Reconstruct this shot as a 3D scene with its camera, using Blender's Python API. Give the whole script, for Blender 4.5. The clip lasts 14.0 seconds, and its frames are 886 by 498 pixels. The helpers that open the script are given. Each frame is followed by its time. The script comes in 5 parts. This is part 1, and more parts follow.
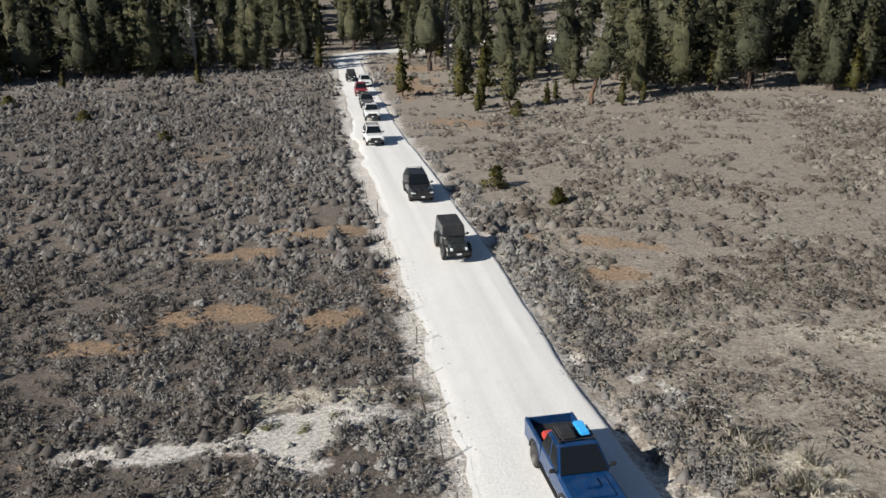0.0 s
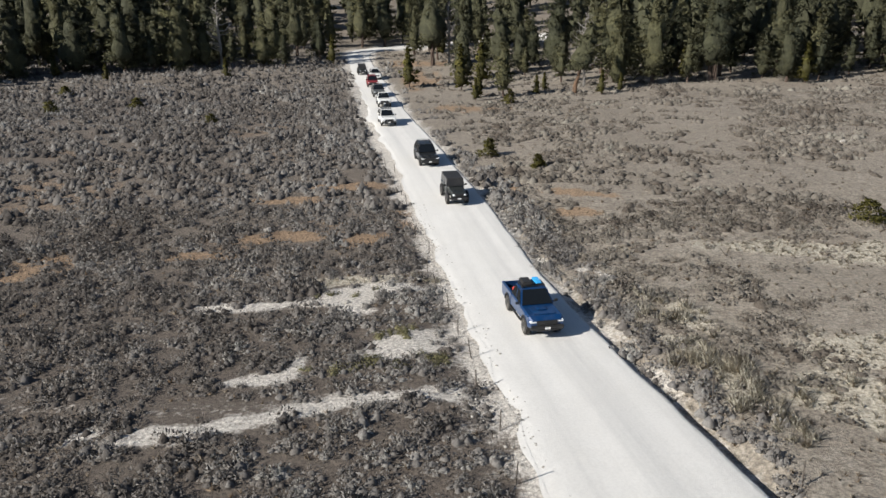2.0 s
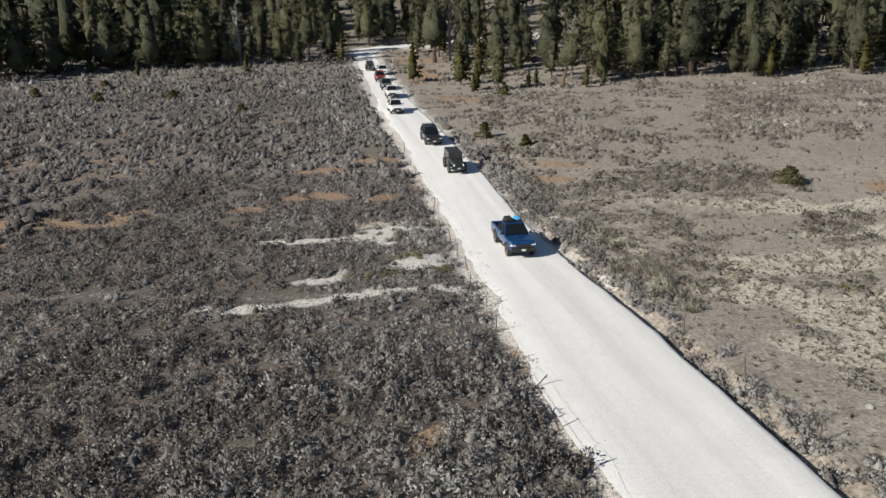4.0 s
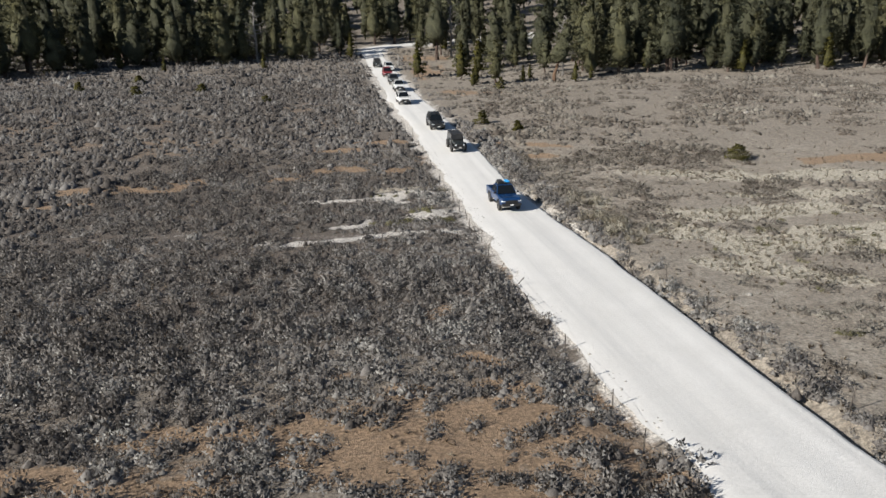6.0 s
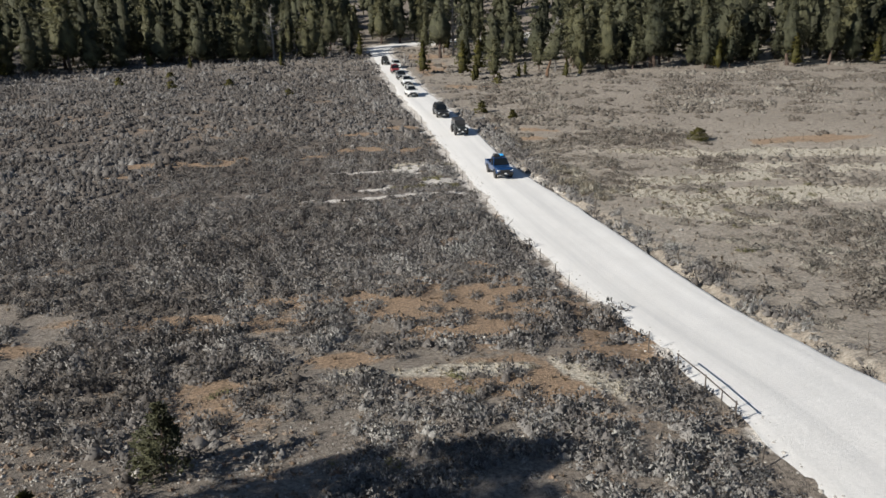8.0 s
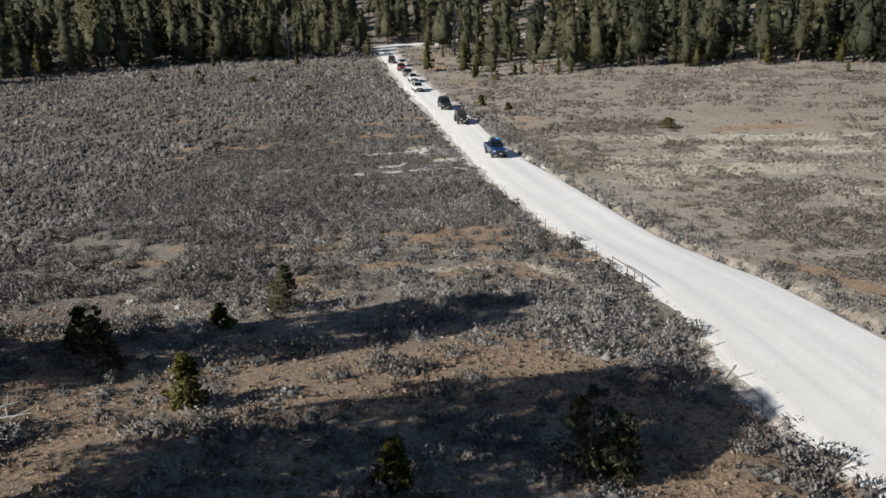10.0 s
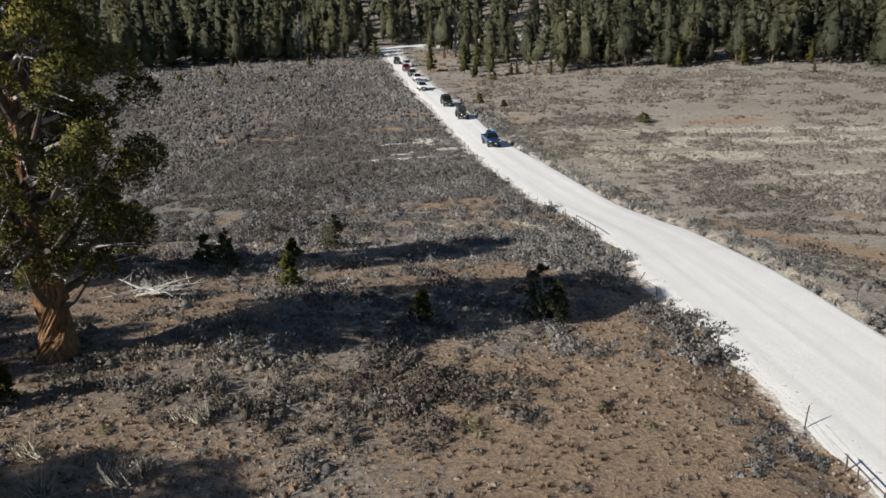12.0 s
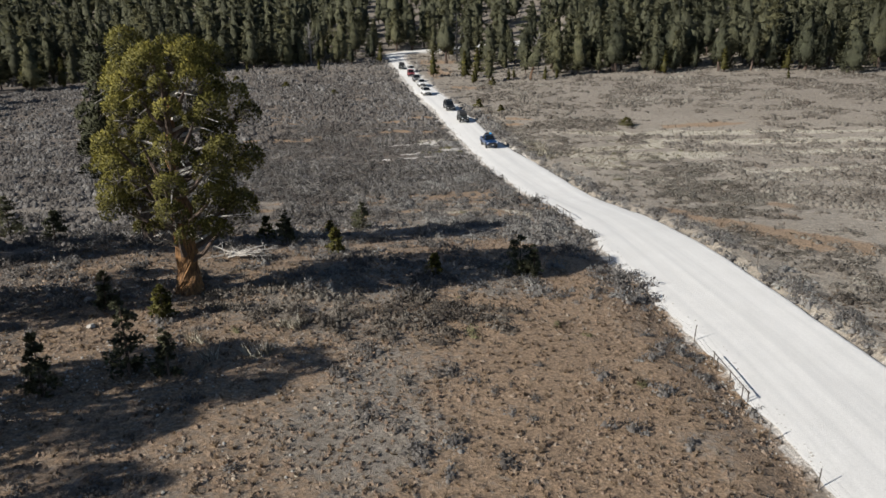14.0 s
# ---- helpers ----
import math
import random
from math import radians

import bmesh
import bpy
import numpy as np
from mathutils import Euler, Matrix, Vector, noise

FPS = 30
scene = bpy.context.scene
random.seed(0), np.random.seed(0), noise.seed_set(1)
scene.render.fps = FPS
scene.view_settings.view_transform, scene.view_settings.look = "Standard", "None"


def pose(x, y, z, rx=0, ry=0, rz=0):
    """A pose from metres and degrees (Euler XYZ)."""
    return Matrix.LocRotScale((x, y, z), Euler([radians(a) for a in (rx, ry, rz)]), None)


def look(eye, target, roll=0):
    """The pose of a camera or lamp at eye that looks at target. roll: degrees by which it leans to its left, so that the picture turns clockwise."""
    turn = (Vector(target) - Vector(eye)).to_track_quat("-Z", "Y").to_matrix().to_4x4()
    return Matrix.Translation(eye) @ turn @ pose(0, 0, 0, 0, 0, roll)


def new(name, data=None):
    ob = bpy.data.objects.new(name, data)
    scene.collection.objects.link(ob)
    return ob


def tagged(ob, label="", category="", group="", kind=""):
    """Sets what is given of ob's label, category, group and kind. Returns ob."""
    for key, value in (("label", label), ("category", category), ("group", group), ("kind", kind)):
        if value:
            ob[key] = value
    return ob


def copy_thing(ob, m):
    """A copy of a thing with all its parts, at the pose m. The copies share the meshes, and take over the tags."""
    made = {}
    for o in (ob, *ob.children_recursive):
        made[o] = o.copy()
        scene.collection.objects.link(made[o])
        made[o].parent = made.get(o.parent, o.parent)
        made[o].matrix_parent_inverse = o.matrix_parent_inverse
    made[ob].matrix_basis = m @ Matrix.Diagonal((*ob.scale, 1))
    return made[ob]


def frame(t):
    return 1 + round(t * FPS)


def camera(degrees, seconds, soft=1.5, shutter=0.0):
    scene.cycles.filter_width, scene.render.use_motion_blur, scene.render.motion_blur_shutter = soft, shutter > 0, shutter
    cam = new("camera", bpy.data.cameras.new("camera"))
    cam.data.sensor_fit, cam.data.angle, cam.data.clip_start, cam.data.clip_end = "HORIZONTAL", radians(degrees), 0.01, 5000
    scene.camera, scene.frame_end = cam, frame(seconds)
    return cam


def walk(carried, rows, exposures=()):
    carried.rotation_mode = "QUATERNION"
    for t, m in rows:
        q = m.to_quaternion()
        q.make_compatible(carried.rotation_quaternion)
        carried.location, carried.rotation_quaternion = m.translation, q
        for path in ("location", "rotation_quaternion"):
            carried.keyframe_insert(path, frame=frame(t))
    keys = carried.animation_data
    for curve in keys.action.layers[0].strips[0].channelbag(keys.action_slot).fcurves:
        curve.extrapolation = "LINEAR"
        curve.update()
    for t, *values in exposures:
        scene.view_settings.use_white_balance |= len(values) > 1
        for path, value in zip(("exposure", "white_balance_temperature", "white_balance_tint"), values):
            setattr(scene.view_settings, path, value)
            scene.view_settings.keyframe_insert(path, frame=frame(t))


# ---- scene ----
cam = camera(62.1, 14.0)
METRES, EYE, TILT, LEAN, TURN = 104.0, 15.6, 0.0, 0.0, 0.0
ROWS = [
    (0.0, 0.0, 0.0, 0.0, -0.29, -17.26, 0.95),
    (0.5, -0.0011, -0.0378, 0.0003, -0.28, -17.28, 0.95),
    (1.0, -0.0022, -0.075, 0.0005, -0.27, -17.31, 0.95),
    (1.5, -0.0029, -0.1117, 0.0011, -0.27, -17.33, 0.95),
    (2.0, -0.0037, -0.1476, 0.0017, -0.26, -17.36, 0.95),
    (2.5, -0.0043, -0.183, 0.0022, -0.25, -17.37, 0.95),
    (3.0, -0.0049, -0.2169, 0.0029, -0.25, -17.38, 0.96),
    (5.5, -0.0095, -0.3783, 0.0057, -0.24, -17.43, 0.98),
    (6.0, -0.0107, -0.4127, 0.0065, -0.23, -17.44, 0.99),
    (6.5, -0.0121, -0.4478, 0.0073, -0.23, -17.43, 1.01),
    (7.0, -0.0139, -0.4845, 0.0084, -0.23, -17.45, 1.02),
    (7.5, -0.0156, -0.522, 0.0094, -0.22, -17.46, 1.02),
    (8.0, -0.0177, -0.56, 0.0106, -0.22, -17.47, 1.03),
    (10.5, -0.0257, -0.7504, 0.0203, -0.21, -17.53, 1.01),
    (11.0, -0.0265, -0.7878, 0.0231, -0.2, -17.55, 1.01),
    (11.5, -0.0274, -0.8244, 0.0268, -0.19, -17.56, 1.02),
    (12.0, -0.0284, -0.8605, 0.0312, -0.18, -17.58, 1.02),
    (12.5, -0.0295, -0.8962, 0.0367, -0.15, -17.6, 1.02),
    (13.0, -0.0307, -0.9307, 0.0434, -0.15, -17.62, 0.99),
    (13.5, -0.0317, -0.964, 0.0506, -0.13, -17.63, 0.98),
    (14.0, -0.0324, -0.996, 0.0569, -0.12, -17.63, 0.98),
]
walk(cam, [(t, pose(0, 0, EYE, TILT, LEAN, TURN) @ pose(METRES * x, METRES * y, METRES * z, 90 + pitch, roll, yaw)) for t, x, y, z, yaw, pitch, roll in ROWS])

# ---- daylight: low clear sun from the left rear of the first view ----
SUN_UP, SUN_AWAY = 30.5, 28.0      # elevation; shadows fall this far from +x towards +y
away = Vector((math.cos(radians(SUN_AWAY)), math.sin(radians(SUN_AWAY)), 0))
ray_down = (away * math.cos(radians(SUN_UP)) - Vector((0, 0, math.sin(radians(SUN_UP))))).normalized()
sun_data = bpy.data.lights.new("sun", "SUN")
sun_data.energy, sun_data.angle, sun_data.color = 5.0, radians(0.53), (1.0, 0.955, 0.885)
sun = new("sun", sun_data)
sun.matrix_world = look((0, 0, 60), Vector((0, 0, 60)) + ray_down)
world = bpy.data.worlds.new("sky")
scene.world = world
world.use_nodes = True
sky = world.node_tree.nodes.new("ShaderNodeTexSky")
sky.sky_type, sky.sun_disc = "NISHITA", False
sky.sun_elevation = radians(SUN_UP)
sky.sun_rotation = math.atan2(-ray_down.x, -ray_down.y)
sky.altitude, sky.dust_density = 2000, 0.6
world.node_tree.links.new(sky.outputs[0], world.node_tree.nodes["Background"].inputs[0])
world.node_tree.nodes["Background"].inputs[1].default_value = 0.06
scene.view_settings.exposure = 0.5

# ---- materials ----
def material(name, rough=0.8, metal=0.0):
    mat = bpy.data.materials.new(name)
    mat.use_nodes = True
    bsdf = mat.node_tree.nodes["Principled BSDF"]
    bsdf.inputs["Roughness"].default_value = rough
    bsdf.inputs["Metallic"].default_value = metal
    return mat, mat.node_tree, bsdf


def node(tree, kind, **values):
    n = tree.nodes.new("ShaderNode" + kind)
    for key, value in values.items():
        n.inputs[key.replace("_", " ")].default_value = value
    return n


def noise_at(tree, scale, detail=4.0, vector=None, rough=0.6):
    n = node(tree, "TexNoise", Scale=scale, Detail=detail, Roughness=rough)
    if vector is None:
        vector = node(tree, "TexCoord").outputs["Object"]
    tree.links.new(vector, n.inputs["Vector"])
    return n.outputs["Fac"]


def ramp(tree, fac, stops):
    r = tree.nodes.new("ShaderNodeValToRGB")
    el = r.color_ramp.elements
    while len(el) < len(stops):
        el.new(0.5)
    for e, (p, c) in zip(el, stops):
        e.position, e.color = p, (*c, 1) if len(c) == 3 else c
    tree.links.new(fac, r.inputs["Fac"])
    return r.outputs["Color"]


def blend(tree, fac, a, b, mode="MIX"):
    m = tree.nodes.new("ShaderNodeMix")
    m.data_type, m.blend_type = "RGBA", mode
    for value, slot in ((fac, m.inputs[0]), (a, m.inputs[6]), (b, m.inputs[7])):
        if isinstance(value, (int, float)):
            slot.default_value = value
        elif isinstance(value, tuple):
            slot.default_value = (*value, 1)
        else:
            tree.links.new(value, slot)
    return m.outputs[2]


def bump(tree, bsdf, height, strength, distance):
    b = node(tree, "Bump", Strength=strength, Distance=distance)
    tree.links.new(height, b.inputs["Height"])
    tree.links.new(b.outputs["Normal"], bsdf.inputs["Normal"])


def painted(name, colour, rough=0.35, metal=0.0, dust=0.25, coat=0.0):
    """Vehicle paint, plastic and the like, with road dust over it."""
    mat, tree, bsdf = material(name, rough, metal)
    fine = noise_at(tree, 3.0, 6)
    dusty = ramp(tree, fine, [(0.45, (0, 0, 0)), (0.8, (dust, dust, dust))])
    tree.links.new(blend(tree, dusty, colour, (0.42, 0.39, 0.34)), bsdf.inputs["Base Color"])
    r = ramp(tree, fine, [(0.4, (rough,) * 3), (0.8, (min(1, rough + 0.25),) * 3)])
    tree.links.new(r, bsdf.inputs["Roughness"])
    bsdf.inputs["Coat Weight"].default_value = coat
    return mat


def leafy(name, stops, rough=0.75, translucent=0.0, grain=11.0, each=False, low=0.42, high=1.5, relief=0.0):
    """Foliage, tinted by each sprig's tone, which can also carry painted shade."""
    mat, tree, bsdf = material(name, rough)
    tone = tree.nodes.new("ShaderNodeAttribute")
    tone.attribute_name = "tone"
    fleck = ramp(tree, noise_at(tree, grain, 5, rough=0.8), [(0.38, (low, low, low)), (0.5, (0.95, 0.95, 0.95)), (0.62, (high, high, high))])
    tree.links.new(blend(tree, 0.85, ramp(tree, tone.outputs["Fac"], stops), fleck, "MULTIPLY"), bsdf.inputs["Base Color"])
    bsdf.inputs["Specular IOR Level"].default_value = 0.2
    if relief:
        bump(tree, bsdf, noise_at(tree, 1.2 / relief, 3, rough=0.75), 1.0, relief)
    if each:
        own = node(tree, "ObjectInfo").outputs["Random"]
        shade = ramp(tree, own, [(0.0, (0.6, 0.64, 0.66)), (0.5, (0.95, 0.95, 0.95)), (1.0, (1.35, 1.28, 1.1))])
        link = bsdf.inputs["Base Color"].links[0].from_socket
        tree.links.new(blend(tree, 1.0, link, shade, "MULTIPLY"), bsdf.inputs["Base Color"])
    if translucent:
        thin = tree.nodes.new("ShaderNodeBsdfTranslucent")
        tree.links.new(ramp(tree, tone.outputs["Fac"], stops), thin.inputs["Color"])
        mix = tree.nodes.new("ShaderNodeMixShader")
        mix.inputs[0].default_value = translucent
        tree.links.new(bsdf.outputs[0], mix.inputs[1])
        tree.links.new(thin.outputs[0], mix.inputs[2])
        tree.links.new(mix.outputs[0], tree.nodes["Material Output"].inputs["Surface"])
    return mat


def ground_material():
    mat, tree, bsdf = material("dry_meadow_soil", 0.95)
    cover = tree.nodes.new("ShaderNodeAttribute")
    cover.attribute_name = "cover"
    split = tree.nodes.new("ShaderNodeSeparateColor")
    tree.links.new(cover.outputs["Color"], split.inputs[0])
    torn = noise_at(tree, 2.6, 6, rough=0.7)

    def ragged(mask):
        a = node(tree, "Math")
        a.operation = "MULTIPLY_ADD"
        a.inputs[1].default_value, a.inputs[2].default_value = 1.7, -0.85
        tree.links.new(torn, a.inputs[0])
        b = node(tree, "Math")
        b.operation = "ADD"
        tree.links.new(mask, b.inputs[0])
        tree.links.new(a.outputs[0], b.inputs[1])
        return ramp(tree, b.outputs[0], [(0.25, (0, 0, 0)), (0.65, (0.92, 0.92, 0.92))])
    big, mid, fine = noise_at(tree, 0.09, 5), noise_at(tree, 1.7, 7, rough=0.7), noise_at(tree, 7.0, 8, rough=0.75)
    soil = ramp(tree, big, [(0.3, (0.255, 0.222, 0.175)), (0.5, (0.30, 0.265, 0.215)), (0.72, (0.345, 0.308, 0.253))])
    soil = blend(tree, ramp(tree, mid, [(0.42, (0, 0, 0)), (0.62, (0.9, 0.9, 0.9))]), soil, (0.205, 0.172, 0.135))
    # leaf litter under the brush, its colour deepened for shade between the bushes
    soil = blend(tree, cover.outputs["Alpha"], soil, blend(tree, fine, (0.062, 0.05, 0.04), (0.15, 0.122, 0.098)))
    rust = ramp(tree, fine, [(0.38, (0.175, 0.115, 0.068)), (0.62, (0.325, 0.225, 0.14))])
    soil = blend(tree, ragged(split.outputs["Green"]), soil, rust)
    straw = ramp(tree, fine, [(0.38, (0.3, 0.262, 0.2)), (0.62, (0.56, 0.515, 0.42))])
    soil = blend(tree, ragged(split.outputs["Blue"]), soil, straw)
    sand = ramp(tree, fine, [(0.36, (0.38, 0.345, 0.3)), (0.6, (0.63, 0.595, 0.54))])
    soil = blend(tree, ragged(split.outputs["Red"]), soil, sand)
    specks = ramp(tree, noise_at(tree, 5.5, 7, rough=0.8), [(0.37, (0.32, 0.32, 0.32)), (0.49, (0.98, 0.98, 0.98)), (0.64, (1.65, 1.65, 1.65))])
    tree.links.new(blend(tree, 0.85, soil, specks, "MULTIPLY"), bsdf.inputs["Base Color"])
    bump(tree, bsdf, fine, 0.8, 0.12)
    return mat


def road_material():
    mat, tree, bsdf = material("crushed_limestone", 0.92)
    uv = tree.nodes.new("ShaderNodeUVMap")
    uv.uv_map = "lane"
    sep = tree.nodes.new("ShaderNodeSeparateXYZ")
    tree.links.new(uv.outputs[0], sep.inputs[0])
    stretch = tree.nodes.new("ShaderNodeMapping")
    stretch.inputs["Scale"].default_value = (0.75, 0.02, 1)
    tree.links.new(uv.outputs[0], stretch.inputs["Vector"])
    along = noise_at(tree, 1.0, 5, stretch.outputs[0])
    fine, blot = noise_at(tree, 9.0, 8, rough=0.8), noise_at(tree, 0.35, 5)
    tone = ramp(tree, along, [(0.36, (0.575, 0.565, 0.54)), (0.5, (0.655, 0.64, 0.607)), (0.7, (0.71, 0.695, 0.66))])
    tone = blend(tree, ramp(tree, blot, [(0.4, (0, 0, 0)), (0.75, (0.55, 0.55, 0.55))]), tone, (0.59, 0.575, 0.54))
    grit = ramp(tree, fine, [(0.25, (0.8, 0.8, 0.8)), (0.55, (1, 1, 1)), (0.8, (1.1, 1.1, 1.1))])
    tree.links.new(blend(tree, 0.8, tone, grit, "MULTIPLY"), bsdf.inputs["Base Color"])
    bump(tree, bsdf, fine, 0.5, 0.05)
    return mat


def bark_material(name, dark, light, scale=3.0, rough=0.9):
    mat, tree, bsdf = material(name, rough)
    m = tree.nodes.new("ShaderNodeMapping")
    m.inputs["Scale"].default_value = (1, 1, 0.12)
    tree.links.new(node(tree, "TexCoord").outputs["Object"], m.inputs["Vector"])
    strips = noise_at(tree, scale, 6, m.outputs[0], 0.7)
    col = ramp(tree, strips, [(0.35, dark), (0.65, light)])
    tree.links.new(col, bsdf.inputs["Base Color"])
    bump(tree, bsdf, strips, 0.9, 0.15)
    return mat


def stony(name, dark, light, scale=4.0):
    mat, tree, bsdf = material(name, 0.9)
    f = noise_at(tree, scale, 6)
    tree.links.new(ramp(tree, f, [(0.35, dark), (0.7, light)]), bsdf.inputs["Base Color"])
    bump(tree, bsdf, f, 0.6, 0.05)
    return mat


M_GROUND, M_ROAD = ground_material(), road_material()
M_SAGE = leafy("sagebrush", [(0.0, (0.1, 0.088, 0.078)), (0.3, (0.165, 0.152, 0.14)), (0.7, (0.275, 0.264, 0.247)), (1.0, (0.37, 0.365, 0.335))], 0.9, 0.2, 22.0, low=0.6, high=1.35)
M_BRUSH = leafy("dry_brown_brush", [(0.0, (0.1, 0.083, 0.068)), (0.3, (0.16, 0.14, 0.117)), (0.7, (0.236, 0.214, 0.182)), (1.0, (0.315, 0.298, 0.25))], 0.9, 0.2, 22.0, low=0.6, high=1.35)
M_RABBIT = leafy("rabbitbrush", [(0.0, (0.085, 0.078, 0.04)), (0.5, (0.17, 0.16, 0.085)), (1.0, (0.27, 0.25, 0.14))], 0.85, 0.25, 22.0, low=0.6, high=1.35)
M_DRY = leafy("dry_grass", [(0.0, (0.2, 0.135, 0.08)), (0.45, (0.25, 0.2, 0.145)), (0.8, (0.42, 0.38, 0.295)), (1.0, (0.53, 0.495, 0.405))], 0.85, 0.2)
M_SCRUB = leafy("brown_scrub", [(0.0, (0.19, 0.13, 0.088)), (0.5, (0.26, 0.192, 0.14)), (1.0, (0.31, 0.265, 0.212))], 0.85, 0.15)
M_PINE = leafy("pine_needles", [(0.0, (0.06, 0.062, 0.041)), (0.45, (0.125, 0.126, 0.074)), (1.0, (0.19, 0.182, 0.096))], 0.75, 0.25, 4.0, True, 0.6, 1.35, 0.35)
# juniper foliage with the shade put into its colour, for the tree behind
M_SHADY = leafy("shaded_juniper", [(0.0, (0.016, 0.019, 0.01)), (1.0, (0.05, 0.052, 0.024))], 0.7, 0.05)
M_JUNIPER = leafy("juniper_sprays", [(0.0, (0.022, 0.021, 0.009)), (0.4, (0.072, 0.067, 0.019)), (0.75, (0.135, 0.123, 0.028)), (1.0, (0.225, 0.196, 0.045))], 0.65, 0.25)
M_BARK = bark_material("pine_bark", (0.045, 0.032, 0.025), (0.13, 0.09, 0.068))
M_REDBARK = bark_material("juniper_bark", (0.035, 0.018, 0.01), (0.33, 0.17, 0.065), 9.0)
M_RUSTBARK = bark_material("rusty_bark", (0.05, 0.032, 0.022), (0.2, 0.12, 0.07))
M_DEAD = bark_material("bleached_wood", (0.3, 0.275, 0.245), (0.55, 0.52, 0.475), 6.0)
M_SNAG = bark_material("grey_dead_wood", (0.13, 0.118, 0.105), (0.3, 0.28, 0.255), 6.0)
M_STONE = stony("pale_stone", (0.22, 0.205, 0.18), (0.47, 0.445, 0.405))
M_POST = bark_material("weathered_post", (0.06, 0.05, 0.042), (0.16, 0.138, 0.115), 8.0)
M_STEEL = painted("rusted_steel", (0.07, 0.055, 0.045), 0.6, 0.6, 0.1)
M_TYRE = painted("tyre_rubber", (0.022, 0.021, 0.02), 0.85, 0, 0.5)
M_RIM = painted("wheel_alloy", (0.12, 0.12, 0.125), 0.4, 0.7, 0.3)
M_GLASS = painted("tinted_glass", (0.008, 0.01, 0.012), 0.08, 0, 0.0)
M_BLACK = painted("black_plastic", (0.018, 0.018, 0.019), 0.55, 0, 0.06)
M_LAMP = painted("lamp_lens", (0.75, 0.78, 0.8), 0.1, 0, 0.05)
M_PLATE = painted("plate_white", (0.7, 0.7, 0.68), 0.4, 0, 0.1)
M_BLUE = painted("blue_paint", (0.004, 0.036, 0.118), 0.28, 0.15, 0.06, 0.6)
M_DARK = painted("black_paint", (0.014, 0.015, 0.015), 0.25, 0.1, 0.06, 0.6)
M_OLIVE = painted("dark_green_grey_paint", (0.018, 0.022, 0.021), 0.3, 0.1, 0.07, 0.5)
M_WHITE = painted("white_paint", (0.72, 0.72, 0.7), 0.3, 0, 0.15, 0.5)
M_GREY = painted("grey_paint", (0.1, 0.105, 0.105), 0.3, 0.2, 0.2, 0.5)
M_RED = painted("dark_red_paint", (0.22, 0.02, 0.025), 0.3, 0.1, 0.15, 0.5)
M_REDGEAR = painted("red_plastic", (0.5, 0.06, 0.05), 0.5, 0, 0.15)
M_CYAN = painted("cyan_fabric", (0.04, 0.38, 0.75), 0.7, 0, 0.05)


# ---- mesh helpers ----
def mesh_ob(name, bm, mat, parent=None, label="", smooth=False):
    me = bpy.data.meshes.new(name)
    bm.to_mesh(me)
    bm.free()
    me.materials.append(mat)
    if smooth:
        me.polygons.foreach_set("use_smooth", [True] * len(me.polygons))
    ob = new(name, me)
    if parent is not None:
        ob.parent = parent
    if label:
        ob["label"] = label
    return ob


part = mesh_ob


def raw_mesh(name, verts, faces, mat, smooth=False, tone=None, normals=None):
    """A mesh from arrays: verts (n, 3), faces (m, 3 or 4); tone, one number a vertex."""
    me = bpy.data.meshes.new(name)
    verts, faces = np.asarray(verts, np.float32), np.asarray(faces, np.int32)
    k = faces.shape[1]
    me.vertices.add(len(verts))
    me.vertices.foreach_set("co", verts.ravel())
    me.loops.add(faces.size)
    me.loops.foreach_set("vertex_index", faces.ravel())
    me.polygons.add(len(faces))
    me.polygons.foreach_set("loop_start", np.arange(0, faces.size, k, dtype=np.int32))
    me.polygons.foreach_set("loop_total", np.full(len(faces), k, np.int32))
    me.polygons.foreach_set("use_smooth", np.full(len(faces), smooth))
    if normals is not None:
        me.attributes.new("custom_normal", "FLOAT_VECTOR", "POINT").data.foreach_set("vector", np.asarray(normals, np.float32).ravel())
    if tone is not None:
        me.attributes.new("tone", "FLOAT", "POINT").data.foreach_set("value", np.asarray(tone, np.float32))
    me.update(calc_edges=True)
    me.materials.append(mat)
    return me


def ss(a, b, v):
    """Smooth step from a to b."""
    t = np.clip((v - a) / (b - a), 0, 1)
    return t * t * (3 - 2 * t)


def lattice(ix, iy, seed):
    h = np.sin(ix * 127.1 + iy * 311.7 + seed * 74.7) * 43758.5453
    return h - np.floor(h)


def value_noise(x, y, seed=0):
    ix, iy = np.floor(x), np.floor(y)
    fx, fy = x - ix, y - iy
    fx, fy = fx * fx * (3 - 2 * fx), fy * fy * (3 - 2 * fy)
    a, b = lattice(ix, iy, seed), lattice(ix + 1, iy, seed)
    c, d = lattice(ix, iy + 1, seed), lattice(ix + 1, iy + 1, seed)
    return (a * (1 - fx) + b * fx) * (1 - fy) + (c * (1 - fx) + d * fx) * fy


def fbm(x, y, size, seed=0, octaves=4):
    total, gain, norm = 0.0, 1.0, 0.0
    for i in range(octaves):
        total = total + gain * value_noise(x / size * 2 ** i, y / size * 2 ** i, seed + i * 17)
        norm, gain = norm + gain, gain * 0.5
    return total / norm


